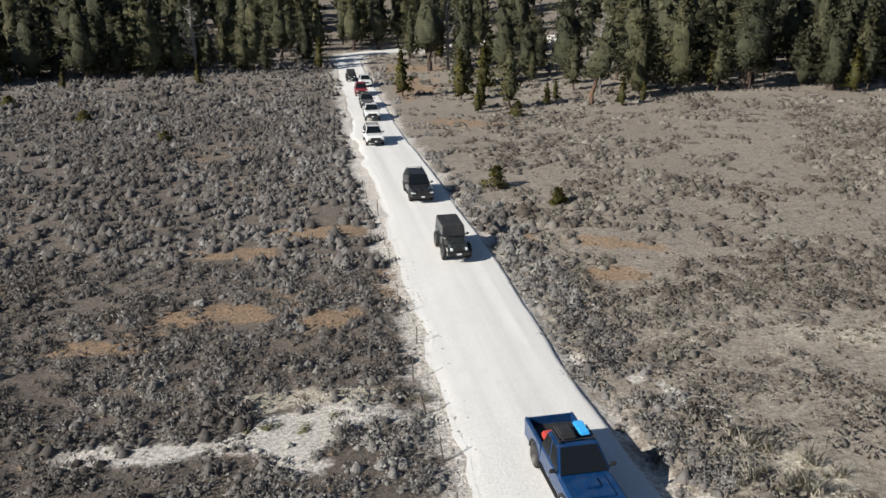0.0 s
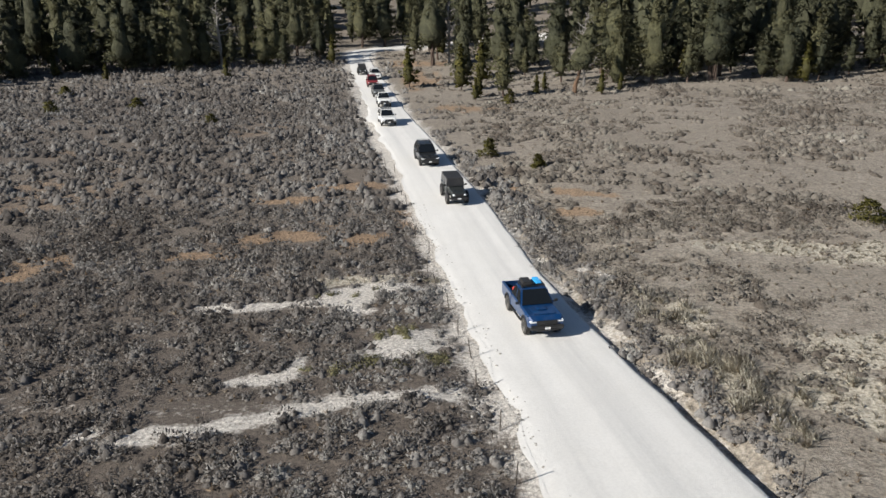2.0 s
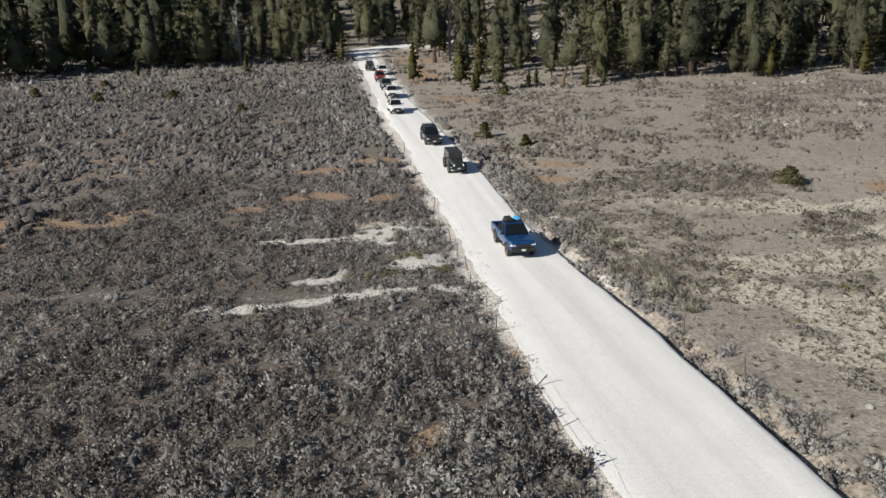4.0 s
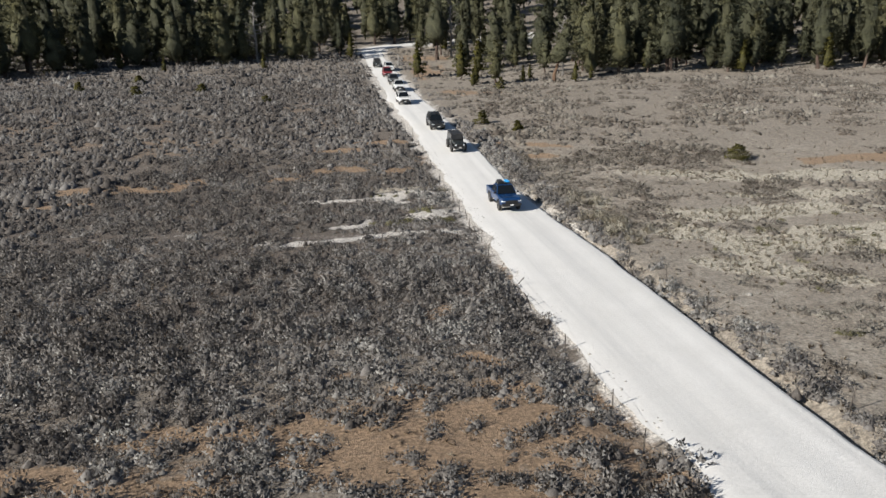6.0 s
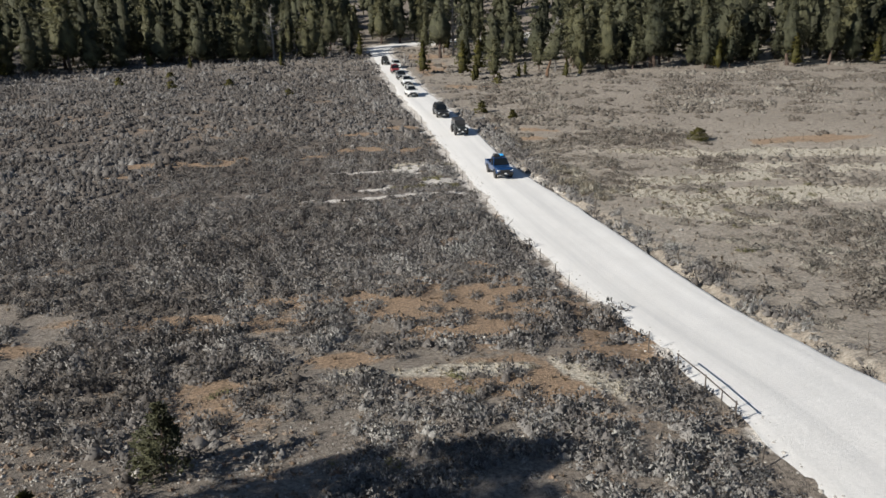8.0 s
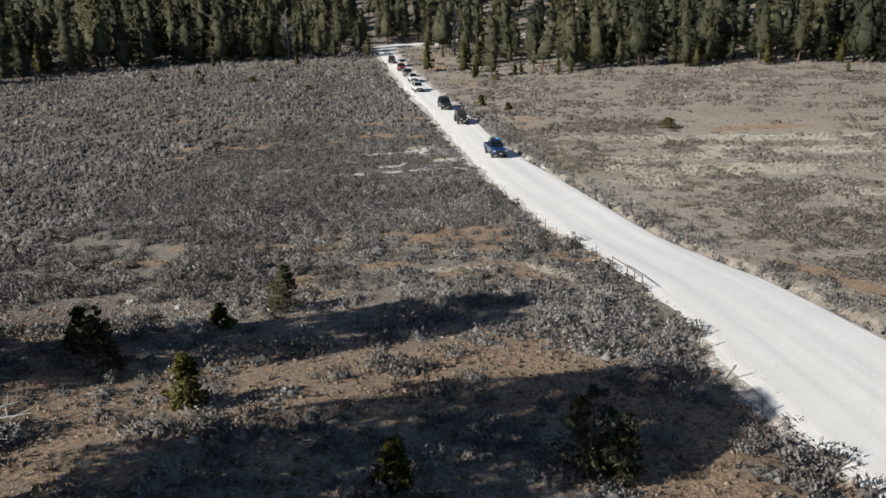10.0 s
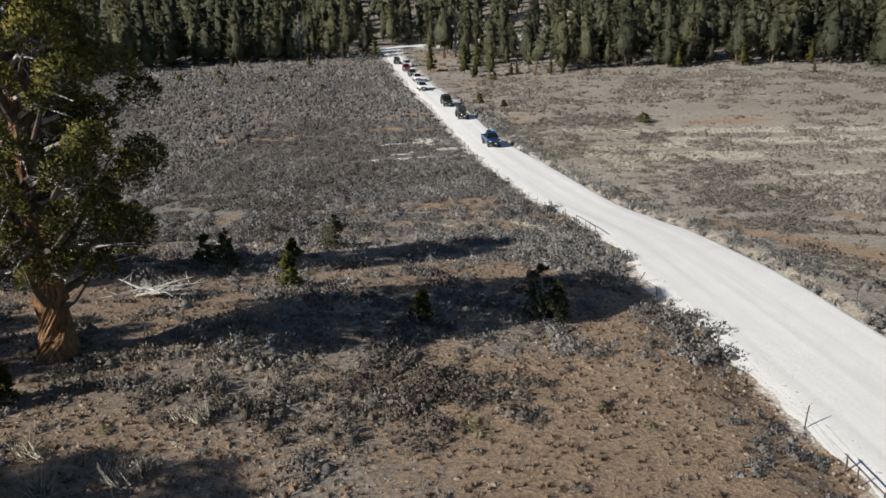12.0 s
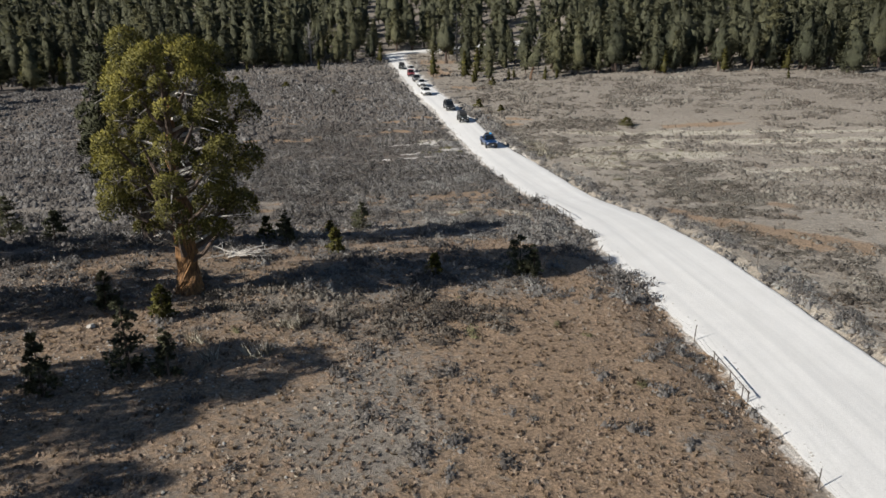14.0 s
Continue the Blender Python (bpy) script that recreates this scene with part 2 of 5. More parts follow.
# ---- lie of the land ----
KNOT_Y = [-400, -130, -80, -65, -55, -45, -35, -25, -18, -8, 5, 17, 30, 40, 60, 75, 90, 120, 150, 200, 300, 450, 700, 4000]
KNOT_Z = [4.5, 4.5, 4.5, 4.3, 4.3, 3.5, 2.3, 1.3, .7, .4, .05, -.1, .1, .5, 1.9, 2.7, 3.3, 4.3, 6, 11, 28, 52, 75, 90]
LINE_Y = np.arange(-400, 4001, 1.0)
_window = np.hanning(21) / np.hanning(21).sum()
LINE_Z = np.convolve(np.pad(np.interp(LINE_Y, KNOT_Y, KNOT_Z), 10, "edge"), _window, "valid")

# the road: y, centre, half width
ROAD = [(-400, 40, 4.5), (-130, 18.5, 4.3), (-85, 17.0, 4.1), (-72, 16.6, 4.0), (-64, 16.3, 3.85), (-55, 15.3, 3.95), (-46, 14.4, 3.95), (-34, 13.5, 3.5),
        (-22, 11.5, 3.05), (-16, 10.4, 3.15), (-8, 9.2, 3.3), (1, 7.75, 3.5), (11.5, 6.25, 3.25), (22, 4.3, 2.75), (30, 2.95, 2.7), (36, 2.05, 2.75),
        (45, 0.6, 2.8), (55, -1.3, 2.6), (69, -4.0, 2.7), (85, -7.2, 2.6), (100, -9.4, 2.5), (125, -13.2, 2.5), (147, -17.0, 2.4), (166, -20, 2.4), (174, -19, 3.5), (182, -6, 8), (190, 18, 10), (200, 50, 10)]
_ry = np.arange(-400, 201, 1.0)
_k9 = np.hanning(13) / np.hanning(13).sum()
ROAD_C = np.convolve(np.pad(np.interp(_ry, [r[0] for r in ROAD], [r[1] for r in ROAD]), 6, "edge"), _k9, "valid")
ROAD_W = np.convolve(np.pad(np.interp(_ry, [r[0] for r in ROAD], [r[2] for r in ROAD]), 6, "edge"), _k9, "valid")


def road_centre(y):
    return np.interp(y, _ry, ROAD_C)


def road_half(y):
    return np.interp(y, _ry, ROAD_W)


def base_height(x, y):
    z = np.interp(y, LINE_Y, LINE_Z)
    z = z - 0.09 * 40 * np.tanh(x / 40) * (1 - ss(-60, -30, y))
    return z + 0.03 * np.maximum(80 * np.tanh(np.abs(x) / 80) - 8, 0) * ss(25, 80, y)


def off_road(x, y):
    """Metres beyond the road's edge; negative to the left of it in the second value's sign."""
    d = x - road_centre(y)
    return np.where(y < 198, np.abs(d) - road_half(y), 50.0), np.sign(d)


def height(x, y):
    x, y = np.asarray(x, float), np.asarray(y, float)
    z = base_height(x, y) + 0.5 * (fbm(x, y, 14.0, 3) - 0.5) * ss(4, 14, np.abs(x - road_centre(y))) + 0.16 * (fbm(x, y, 2.2, 9, 3) - 0.5)
    out, side = off_road(x, y)
    level = base_height(road_centre(y), y)
    near = 1 - ss(0.4, 5.0, out)
    z = z * (1 - near) + (level + 0.10 * (fbm(x, y, 1.2, 5, 3) - 0.5) - np.where(side > 0, 0.05, 0.035)) * near
    ditch = np.exp(-((out - 0.75) / 0.55) ** 2) * (side > 0) * (0.2 + 0.3 * (1 - ss(8, 30, y))) + np.exp(-((out - 1.6) / 1.0) ** 2) * (side < 0) * 0.18
    z = z - ditch * (1 - ss(70, 100, y))
    return np.where(out < -0.8, level - 0.35, z)


def road_height(y):
    return base_height(road_centre(y), y)


# ---- what covers the ground: pale sand, rusty soil, straw; each patch is x, y, half length, half width, turn ----
SAND = [(-11.8, 24.6, 3.6, .6, 0), (-7.2, 25.4, 2.6, 1.0, 12), (-5.6, 27.0, 2.4, .7, 15), (-3.4, 27.0, 1.9, .65, 8), (-5.6, 23.9, 1.2, .5, -30),
        (-2.7, 19.0, 2.1, 1.3, 28), (-9.0, 15.3, 2.0, .55, 8), (-7.5, 16.7, .5, 1.0, 0), (-11.0, 10.7, 3.0, .75, 14), (-6.2, 12.7, 2.8, .95, 22), (-2.2, 13.7, 2.6, .75, 8),
        (-15.1, 10.8, .9, .7, 25), (-8.6, 11.6, 2.8, .6, 18), (-4.2, 13.3, 2.4, .6, 12), (-9.6, 25.0, 2.2, .6, 5), (10.4, 27.4, 3.2, .4, -62), (8.9, 29.6, 1.2, .35, -30)]
RUST = [(-33, 30.2, 6.5, 2.0, 8), (-37, 24.4, 3.4, 1.3, 5), (-28, 33, 3.4, 1.2, 5), (-11.6, 37, 4.4, 1.4, 0), (-17.8, 33.7, 2.6, .8, 0), (-6.6, 36.9, 2.0, 1.1, 30),
        (-3.3, 42, 1.0, 3.0, 12), (-15, 46.7, 3.4, .9, 0), (-10.3, 50.9, 4, 1.1, 0), (10.5, 42.4, 2.8, 1.2, -30), (11.2, 47.3, 3.2, 1.2, -20), (5.8, 49.6, 1.0, 2.4, 20),
        (.5, -10.8, 1.4, .7, 0), (.8, -16, 2.2, 1.3, 10), (-2.5, -14.6, .9, 1.2, 0), (-11.2, -17.6, 4.0, 1.2, 4), (-6.4, -12.2, 1.6, .7, 0), (1.6, -13.5, 1.6, .6, 0),
        (-1.5, -4.1, .6, 1.4, -20), (6.0, -15.0, 1.0, 2.2, 18), (3.3, 4.2, .6, 2.6, 12), (-25.4, -25, 3.4, 1.0, 0), (-17.6, -20.9, 4.0, 1.1, 3), (-10.8, -21.5, 2.8, 1.3, 0),
        (-6.2, -26.8, 1.8, .8, 0), (-.7, -22.6, 3.8, 1.5, 5), (19.6, -29.7, 4.4, 1.5, -50), (22.8, -35.2, 4.4, 1.7, -52), (28, -42, 7, 2.2, -50), (45.4, 38, 7, 1.8, 0),
        (2, 92, 8, 2.6, 0), (-5, 128, 4.5, 11, 0), (-7, 152, 6, 5, 0)]
STRAW = [(12.6, 15.0, 1.2, 3.6, 12), (15.8, 12.4, 2.6, 1.0, -25), (24, 33, 8, 1.6, -4), (18, 12, 6, 2.0, -35), (27, 18, 10, 2.4, 6), (28, 9, 11, 3.0, 6), (42, 31, 17, 2.2, 0), (54, 22, 17, 3.0, 0), (34, 24, 8, 1.3, 0), (66, 30, 12, 1.8, 0), (13, 22, 1, 2.4, 25), (60, 12, 14, 2.4, 0),
         (36, 12, 9, 1.6, 0), (20, 3, 5, 1.8, -30), (-6, 28.3, 2.6, .8, 0), (4.3, -29.4, 4.9, .75, -58), (-1.4, -28.6, 4.4, .55, 3), (48, -3, 10, 1.5, 0)]


def patches(x, y, spots, seed, ragged=0.9):
    wob = fbm(x, y, 3.0, seed, 4) - 0.5
    best = np.zeros_like(x)
    for px, py, a, b, turn in spots:
        c, s = math.cos(radians(turn)), math.sin(radians(turn))
        u, v = ((x - px) * c + (y - py) * s) / a, (-(x - px) * s + (y - py) * c) / b
        best = np.maximum(best, 1 - ss(0.65, 1.28, np.sqrt(u * u + v * v) + ragged * 2 * wob))
    return best


def trails(x, y):
    """A shallow wash and a narrow track that cross the brush."""
    wob = 0.5 * (fbm(x, y * 0, 3.0, 201, 2) - 0.5)
    wash = np.exp(-((y + wob - np.interp(x, [-56, -49, -42.5, -34, -28, -22, -15.7, -8], [-2, 3, 9.3, 12.2, 12.0, 13.6, 12.8, 12.6])) / 0.6) ** 2) * (x < -7)
    track = np.exp(-((y + wob - np.interp(x, [-70, -54.4, -50, -44, -37.4, -32.7, -27.7, -20], [34, 40.2, 46, 50, 56.7, 62, 67.6, 74])) / 0.9) ** 2) * (x < -16)
    return wash, track


def cover(x, y):
    out, side = off_road(x, y)
    sand = patches(x, y, SAND, 31, 0.65)
    spill = 1 - ss(0.0, 2.2 + 1.5 * ss(-4, 14, y) - 1.1 * ss(16, 20, -y) * (1 - ss(40, 46, -y)), out + 2.6 * (fbm(x, y, 1.6, 47, 3) - 0.42) + np.where(side > 0, 0.9, 0.0))
    sand = np.maximum(sand, spill)
    wash, track = trails(x, y)
    sand = np.maximum(sand, np.maximum(0.32 * wash, 0.2 * track))
    rust = patches(x, y, RUST, 61, 1.0)
    rust = np.maximum(rust, 0.75 * ss(0.63, 0.74, fbm(x, y, 11.0, 71, 4)) * (((y < -10) & (side < 0)) | ((side > 0) & (y < -20)))) * ss(2.0, 4.5, out + np.where(side < 0, 3.0, 0.0))
    rust = np.maximum(rust, (0.55 + 0.2 * ss(-9, 3, x)) * ss(0.26, 0.55, fbm(x, y, 7.0, 77, 4)) * (1 - ss(-48, -34, y)) * (side < 0))
    rust = np.maximum(rust, 0.8 * ss(0.4, 0.56, fbm(x, y, 6.0, 73, 3)) * (side < 0) * ss(-38, -30, y) * (1 - ss(-18, -12, y)) * ss(-22, -10, x))
    rust = np.maximum(rust, (0.08 + 0.3 * ss(0.5, 0.66, fbm(x, y, 8.0, 79, 4))) * (side < 0) * ss(22, 34, y) * (1 - ss(80, 100, y)))
    straw = patches(x, y, STRAW, 83, 1.0)
    return sand, rust * (1 - straw), straw


def axis(lo, hi, step, far, grow=1.16):
    a = list(np.arange(lo, hi + 1e-6, step))
    d = step
    while a[-1] < far[1]:
        d *= grow
        a.append(a[-1] + d)
    d = step
    while a[0] > far[0]:
        d *= grow
        a.insert(0, a[0] - d)
    return np.array(a)


gx, gy = axis(-46, 46, 0.7, (-2600, 2600)), axis(-92, 60, 0.7, (-400, 3800), 1.08)
gx = np.unique(np.concatenate([gx, np.arange(2, 22, 0.23)]))
GX, GY = np.meshgrid(gx, gy)
vx, vy = GX.ravel(), GY.ravel()
idx = np.arange(vx.size).reshape(GX.shape)
quads = np.stack([idx[:-1, :-1], idx[:-1, 1:], idx[1:, 1:], idx[1:, :-1]], -1).reshape(-1, 4)
ground_mesh = raw_mesh("ground", np.stack([vx, vy, height(vx, vy)], -1), quads, M_GROUND, smooth=True)
cs, cr, cw = cover(vx, vy)
slope = (1 - ss(-46, -34, vy)) * ss(-28, -6, vx)
# litter under the brush, plus painted shade over the side-lit left meadow
litter_shade = np.where(vx < road_centre(vy), 0.97 - 0.12 * ss(22, 40, vy) * ss(-60, -20, vx), 0.06 + 0.25 * ss(34, 52, vy)) * (1 - 0.35 * ss(96, 130, vy)) * (1 - 0.5 * ss(-44, -32, vy) * (1 - ss(-14, -6, vy))) * (1 - 0.6 * slope)
ground_mesh.attributes.new("cover", "FLOAT_COLOR", "POINT").data.foreach_set("color", np.stack([cs, cr, cw, litter_shade], -1).astype(np.float32).ravel())
ground = tagged(new("ground", ground_mesh), "dry high-desert meadow soil, grey brown with rusty and sandy patches", "ground", kind="structure")


# ---- road ----
def build_road():
    ys = np.arange(-130, 198, 0.5)
    across = np.array([-1.2, -1.08, -1.0, -.94, -.8, -.62, -.45, -.28, -.1, .1, .28, .45, .62, .8, .94, 1.0, 1.035, 1.085])
    c, w, z = road_centre(ys), road_half(ys), road_height(ys)
    verts, lane = [], []
    for j, a in enumerate(across):
        torn = (0.8 if a < 0 else 0.4) * max(0.0, abs(a) - 0.8) / 0.3
        ragged = (fbm(ys, ys * 0, 3.2, 91 + (a > 0), 4) - 0.5) * torn
        rut = -0.035 * (math.exp(-((abs(a) - 0.38) / 0.12) ** 2))
        x = c + a * w + ragged * np.sign(a)
        zz = z + 0.05 * (1 - a * a) + rut + 0.03 * (fbm(x, ys, 1.5, 97, 3) - 0.5)
        zz = zz - (0.4 if a > 1.05 else 0.1 if a > 1.01 else 0.05 if a < -1.1 else 0.015 if a < -1.01 else 0.0)
        verts.append(np.stack([x, ys, zz], -1))
        lane.append(np.stack([a * w, ys], -1))
    n = len(ys)
    v, uvs = np.concatenate(verts), np.concatenate(lane)
    i = np.arange(n - 1)
    f = np.concatenate([np.stack([j * n + i, (j + 1) * n + i, (j + 1) * n + i + 1, j * n + i + 1], -1) for j in range(len(across) - 1)])
    me = raw_mesh("road", v, f, M_ROAD, smooth=True)
    me.uv_layers.new(name="lane").data.foreach_set("uv", uvs[f.ravel()].astype(np.float32).ravel())
    tagged(new("road", me), "white crushed-limestone dirt road with wheel ruts", "road", kind="structure")


build_road()


# ---- plants ----
rng = np.random.default_rng(7)


def unit(v):
    return v / np.maximum(np.linalg.norm(v, axis=-1, keepdims=True), 1e-6)


def sprigs(centres, ways, length, width, r):
    """Small pointed sprays: one triangle each, from a centre along its way."""
    side = unit(np.cross(ways, r.normal(size=ways.shape)))
    a, b = centres - side * (width / 2)[:, None], centres + side * (width / 2)[:, None]
    return np.stack([a, b, centres + ways * length[:, None]], 1).reshape(-1, 3)


def tri_mesh(name, verts, mat, tone, normals=None):
    """Loose triangles; normals, where given, round the shading over the whole plant."""
    if normals is None:
        return raw_mesh(name, verts, np.arange(len(verts)).reshape(-1, 3), mat, tone=tone)
    t, n = verts.reshape(-1, 3, 3), normals.reshape(-1, 3, 3)
    flip = np.einsum("ij,ij->i", np.cross(t[:, 1] - t[:, 0], t[:, 2] - t[:, 0]), n.mean(1)) < 0
    t, n = t.copy(), n.copy()
    t[flip] = t[flip][:, ::-1]
    n[flip] = n[flip][:, ::-1]
    return raw_mesh(name, t.reshape(-1, 3), np.arange(len(verts)).reshape(-1, 3), mat, True, tone, n.reshape(-1, 3))


def round_normals(verts, axis_z, rough, r, up=0.35):
    """Normals away from the stem at each sprig, a little scattered."""
    c = verts.copy()
    out = c.copy()
    out[:, 2] = axis_z(c) if callable(axis_z) else c[:, 2] - axis_z
    n = unit(out) + np.repeat(r.normal(0, rough, (len(c) // 3, 3)), 3, 0)
    n[:, 2] += up
    return unit(n)


def tube(bm, path, radii, sides=8, ridged=0.0, seed=0):
    rings = []
    for k, (p, rad) in enumerate(zip(path, radii)):
        p = Vector(p)
        d = Vector(path[min(k + 1, len(path) - 1)]) - Vector(path[max(k - 1, 0)])
        q = d.to_track_quat("Z", "Y")
        ring = []
        for s in range(sides):
            a = 2 * math.pi * s / sides
            rr = rad * (1 + ridged * (noise.noise((math.cos(a) * 2.2 + seed, math.sin(a) * 2.2, p.z * 0.12)) + 0.5 * math.sin(a * 7 + seed)))
            ring.append(bm.verts.new(p + q @ Vector((math.cos(a) * rr, math.sin(a) * rr, 0))))
        rings.append(ring)
    for r0, r1 in zip(rings, rings[1:]):
        for s in range(sides):
            bm.faces.new((r0[s], r0[(s + 1) % sides], r1[(s + 1) % sides], r1[s]))
    bm.faces.new(list(reversed(rings[0])))
    bm.faces.new(rings[-1])


def conifer_crown(h, spread, low, branches, per, size, r, pointed=0.8, rugged=0.35, bodied=True):
    """Needle sprays along whorled branches, uneven round the stem; returns triangles and tones."""
    u = np.sort(r.uniform(0, 1, branches))
    u = 1 - (1 - u) ** 0.9
    u = np.clip(u + 0.02 * np.sin(u * 40 + r.uniform(0, 6)), 0, 1)
    turn = r.uniform(0, 2 * math.pi, branches)
    heavy = 1 + 0.22 * np.cos(turn - r.uniform(0, 6.28)) + 0.16 * np.sin(2 * turn + 9 * u)
    reach = spread * ((1 - u) ** pointed * 0.93 + 0.07) * ss(-0.25, 0.22, u) * r.uniform(1 - rugged, 1.15, branches) * heavy
    z0 = h * (low + (1 - low) * u)
    t = r.uniform(0.1, 1.0, (branches, per)) ** 0.6
    rad = reach[:, None] * t
    lift = (0.25 * u[:, None] - 0.12) * rad + r.normal(0, 0.10 * size + 0.06 * reach[:, None], (branches, per))
    spin = turn[:, None] + r.normal(0, 0.2, (branches, per)) / np.maximum(t, 0.3)
    c = np.stack([np.cos(spin) * rad, np.sin(spin) * rad, z0[:, None] + lift], -1).reshape(-1, 3)
    way = np.stack([np.cos(spin), np.sin(spin), np.full_like(spin, 0.3)], -1).reshape(-1, 3) + r.normal(0, 0.5, (branches * per, 3))
    n = len(c)
    tri = sprigs(c, unit(way), size * r.uniform(0.65, 1.25, n), size * r.uniform(0.55, 1.0, n), r)
    # sprays near the stem toned darker than the tips, a painted inner shade
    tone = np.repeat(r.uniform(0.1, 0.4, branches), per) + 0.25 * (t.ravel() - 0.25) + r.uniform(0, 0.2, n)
    if not bodied:
        return tri, np.repeat(np.clip(tone, 0, 1), 3)
    # the leafy body inside, gathered up from the same reach
    rings, cols = 7, 8
    pts = []
    for i in range(rings + 1):
        v = i / rings
        w = spread * ((1 - v) ** pointed * 0.93 + 0.02) * ss(-0.25, 0.22, v) * 0.55
        a = 2 * math.pi * (np.arange(cols) + 0.5 * (i % 2)) / cols
        w = w * r.uniform(0.5, 1.35, cols) * (0.35 if i == 0 else 1.0)
        pts.append(np.stack([np.cos(a) * w, np.sin(a) * w, np.full(cols, h * (low + (1 - low) * v * 0.96)) + r.normal(0, 0.02 * h, cols)], -1))
    j = np.arange(cols)
    q = (j + 1) % cols
    body = np.concatenate([np.concatenate([np.stack([lo[j], lo[q], hi[j]], 1), np.stack([hi[j], lo[q], hi[q]], 1)]) for lo, hi in zip(pts, pts[1:])]).reshape(-1, 3)
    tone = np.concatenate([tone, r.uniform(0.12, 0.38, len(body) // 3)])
    return np.concatenate([tri, body]), np.repeat(np.clip(tone, 0, 1), 3)


def trunk_bm(h, rad, r, lean=0.0, sides=8):
    bm = bmesh.new()
    steps = 7
    path = [(lean * h * (k / steps) ** 1.4 + 0.02 * h * math.sin(k * 1.3 + rad * 50) * (k > 0), 0.02 * h * math.sin(k * 0.9 + rad * 91) * (k > 0), h * k / steps - (0.3 if k == 0 else 0)) for k in range(steps + 1)]
    tube(bm, path, [rad * (1.25 if k == 0 else 1 - 0.93 * k / steps) for k in range(steps + 1)], sides)
    for k in range(9):
        z = h * r.uniform(0.12, 0.5)
        a = r.uniform(0, 6.28)
        l = h * r.uniform(0.05, 0.11)
        x0 = lean * h * (z / h) ** 1.4
        tube(bm, [(x0, 0, z), (x0 + math.cos(a) * l, math.sin(a) * l, z + l * r.uniform(-0.1, 0.3))], [rad * 0.16, 0.012], 4)
    return bm


def tree_template(name, label, h, spread, low, branches, per, size, seed, mat, pointed=0.8, rugged=0.35, lean=0.0, rad=None, group="trees of the wood edge", bark=None):
    r = np.random.default_rng(seed)
    thing = tagged(new(name), label, "tree", group)
    mesh_ob("trunk", trunk_bm(h * 0.93, rad or h * 0.022, r, lean), bark or M_BARK, thing)
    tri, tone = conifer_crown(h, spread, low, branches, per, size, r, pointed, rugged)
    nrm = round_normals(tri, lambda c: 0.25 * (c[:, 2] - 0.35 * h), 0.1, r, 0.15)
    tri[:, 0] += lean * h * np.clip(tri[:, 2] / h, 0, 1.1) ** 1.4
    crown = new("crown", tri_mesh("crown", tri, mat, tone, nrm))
    crown.parent = thing
    return thing


def placed(x, y, turn=0.0, size=1.0, tall=1.0, sink=0.05):
    return Matrix.Translation((x, y, float(height(x, y)) - sink)) @ Matrix.Rotation(radians(turn), 4, "Z") @ Matrix.Diagonal((size, size, size * tall, 1))


PINE = "tall dark green pine with a bare reddish brown trunk"
YOUNG = "young olive green conifer at the edge of the wood"
TEMPLATES = [
    tree_template("pine_tree", PINE, 17, 5.2, 0.10, 66, 30, 0.48, 11, M_PINE, 0.7, 0.45),
    tree_template("pine_tree", PINE, 20, 5.2, 0.16, 68, 30, 0.5, 12, M_PINE, 0.62, 0.5),
    tree_template("pine_tree", PINE, 15, 5.0, 0.07, 64, 30, 0.46, 13, M_PINE, 0.85, 0.4),
    tree_template("juniper_tree", "broad olive green juniper with a twisted trunk", 12, 5.0, 0.06, 66, 30, 0.45, 14, M_PINE, 0.36, 0.55, 0.06),
    tree_template("pine_tree", PINE, 22, 5.2, 0.24, 68, 30, 0.52, 15, M_PINE, 0.5, 0.5),
    tree_template("young_conifer", YOUNG, 7, 2.1, 0.10, 60, 26, 0.31, 16, M_JUNIPER, 0.8, 0.4),
    tree_template("young_conifer", YOUNG, 8.5, 2.3, 0.16, 60, 26, 0.34, 17, M_PINE, 0.7, 0.5),
    tree_template("leaning_juniper_tree", "leaning juniper with a rusty brown trunk at the wood edge", 11, 3.4, 0.34, 60, 30, 0.38, 18, M_PINE, 0.4, 0.55, 0.35, 0.36, bark=M_RUSTBARK),
]
used = set()


def put_tree(k, m):
    if k in used:
        return copy_thing(TEMPLATES[k], m)
    used.add(k)
    TEMPLATES[k].matrix_basis = m
    return TEMPLATES[k]


def wood_edge(x):
    """The y at which the wood begins."""
    left = np.interp(x, [-170, -117, -101, -92, -75, -50, -24], [62, 78, 88, 114, 127, 138, 156])
    right = np.interp(x, [-24, -6, 6, 14, 22, 30, 48, 62, 84, 110, 170], [172, 166, 150, 134, 116, 109, 111, 104, 103, 98, 86])
    return np.where(x < -20, left, right)


tree_r = np.random.default_rng(21)
# edge trees that stand out singly: x, y, template, size
for x, y, k, s in [(9.6, 103.3, 6, 1.05), (7.1, 122, 5, 1.1), (3.1, 113, 5, 1.0), (20.8, 103.5, 7, 1.0), (16.8, 109, 5, .4), (24.5, 100.5, 5, .5), (41, 111, 6, .9), (46, 112, 1, 1.0), (58, 105, 5, .8), (-6, 118, 5, .95), (5.7, 104.5, 5, .6),
                   (5, 100, 5, .45), (4, 128, 2, .9), (-2, 150, 1, 1.1), (28, 103, 5, .38), (-41, 128, 5, .5), (-62, 124, 5, .4), (15, 105, 5, .42), (30, 116, 0, 1), (74, 104, 5, .9), (104, 93, 3, 1.0), (112, 116, 5, 1.4), (83, 84.5, 5, .3),
                   (-24, 152, 5, .8), (-33, 144, 6, .8)]:
    put_tree(k, placed(x, y, tree_r.uniform(0, 360), s))
spots = []
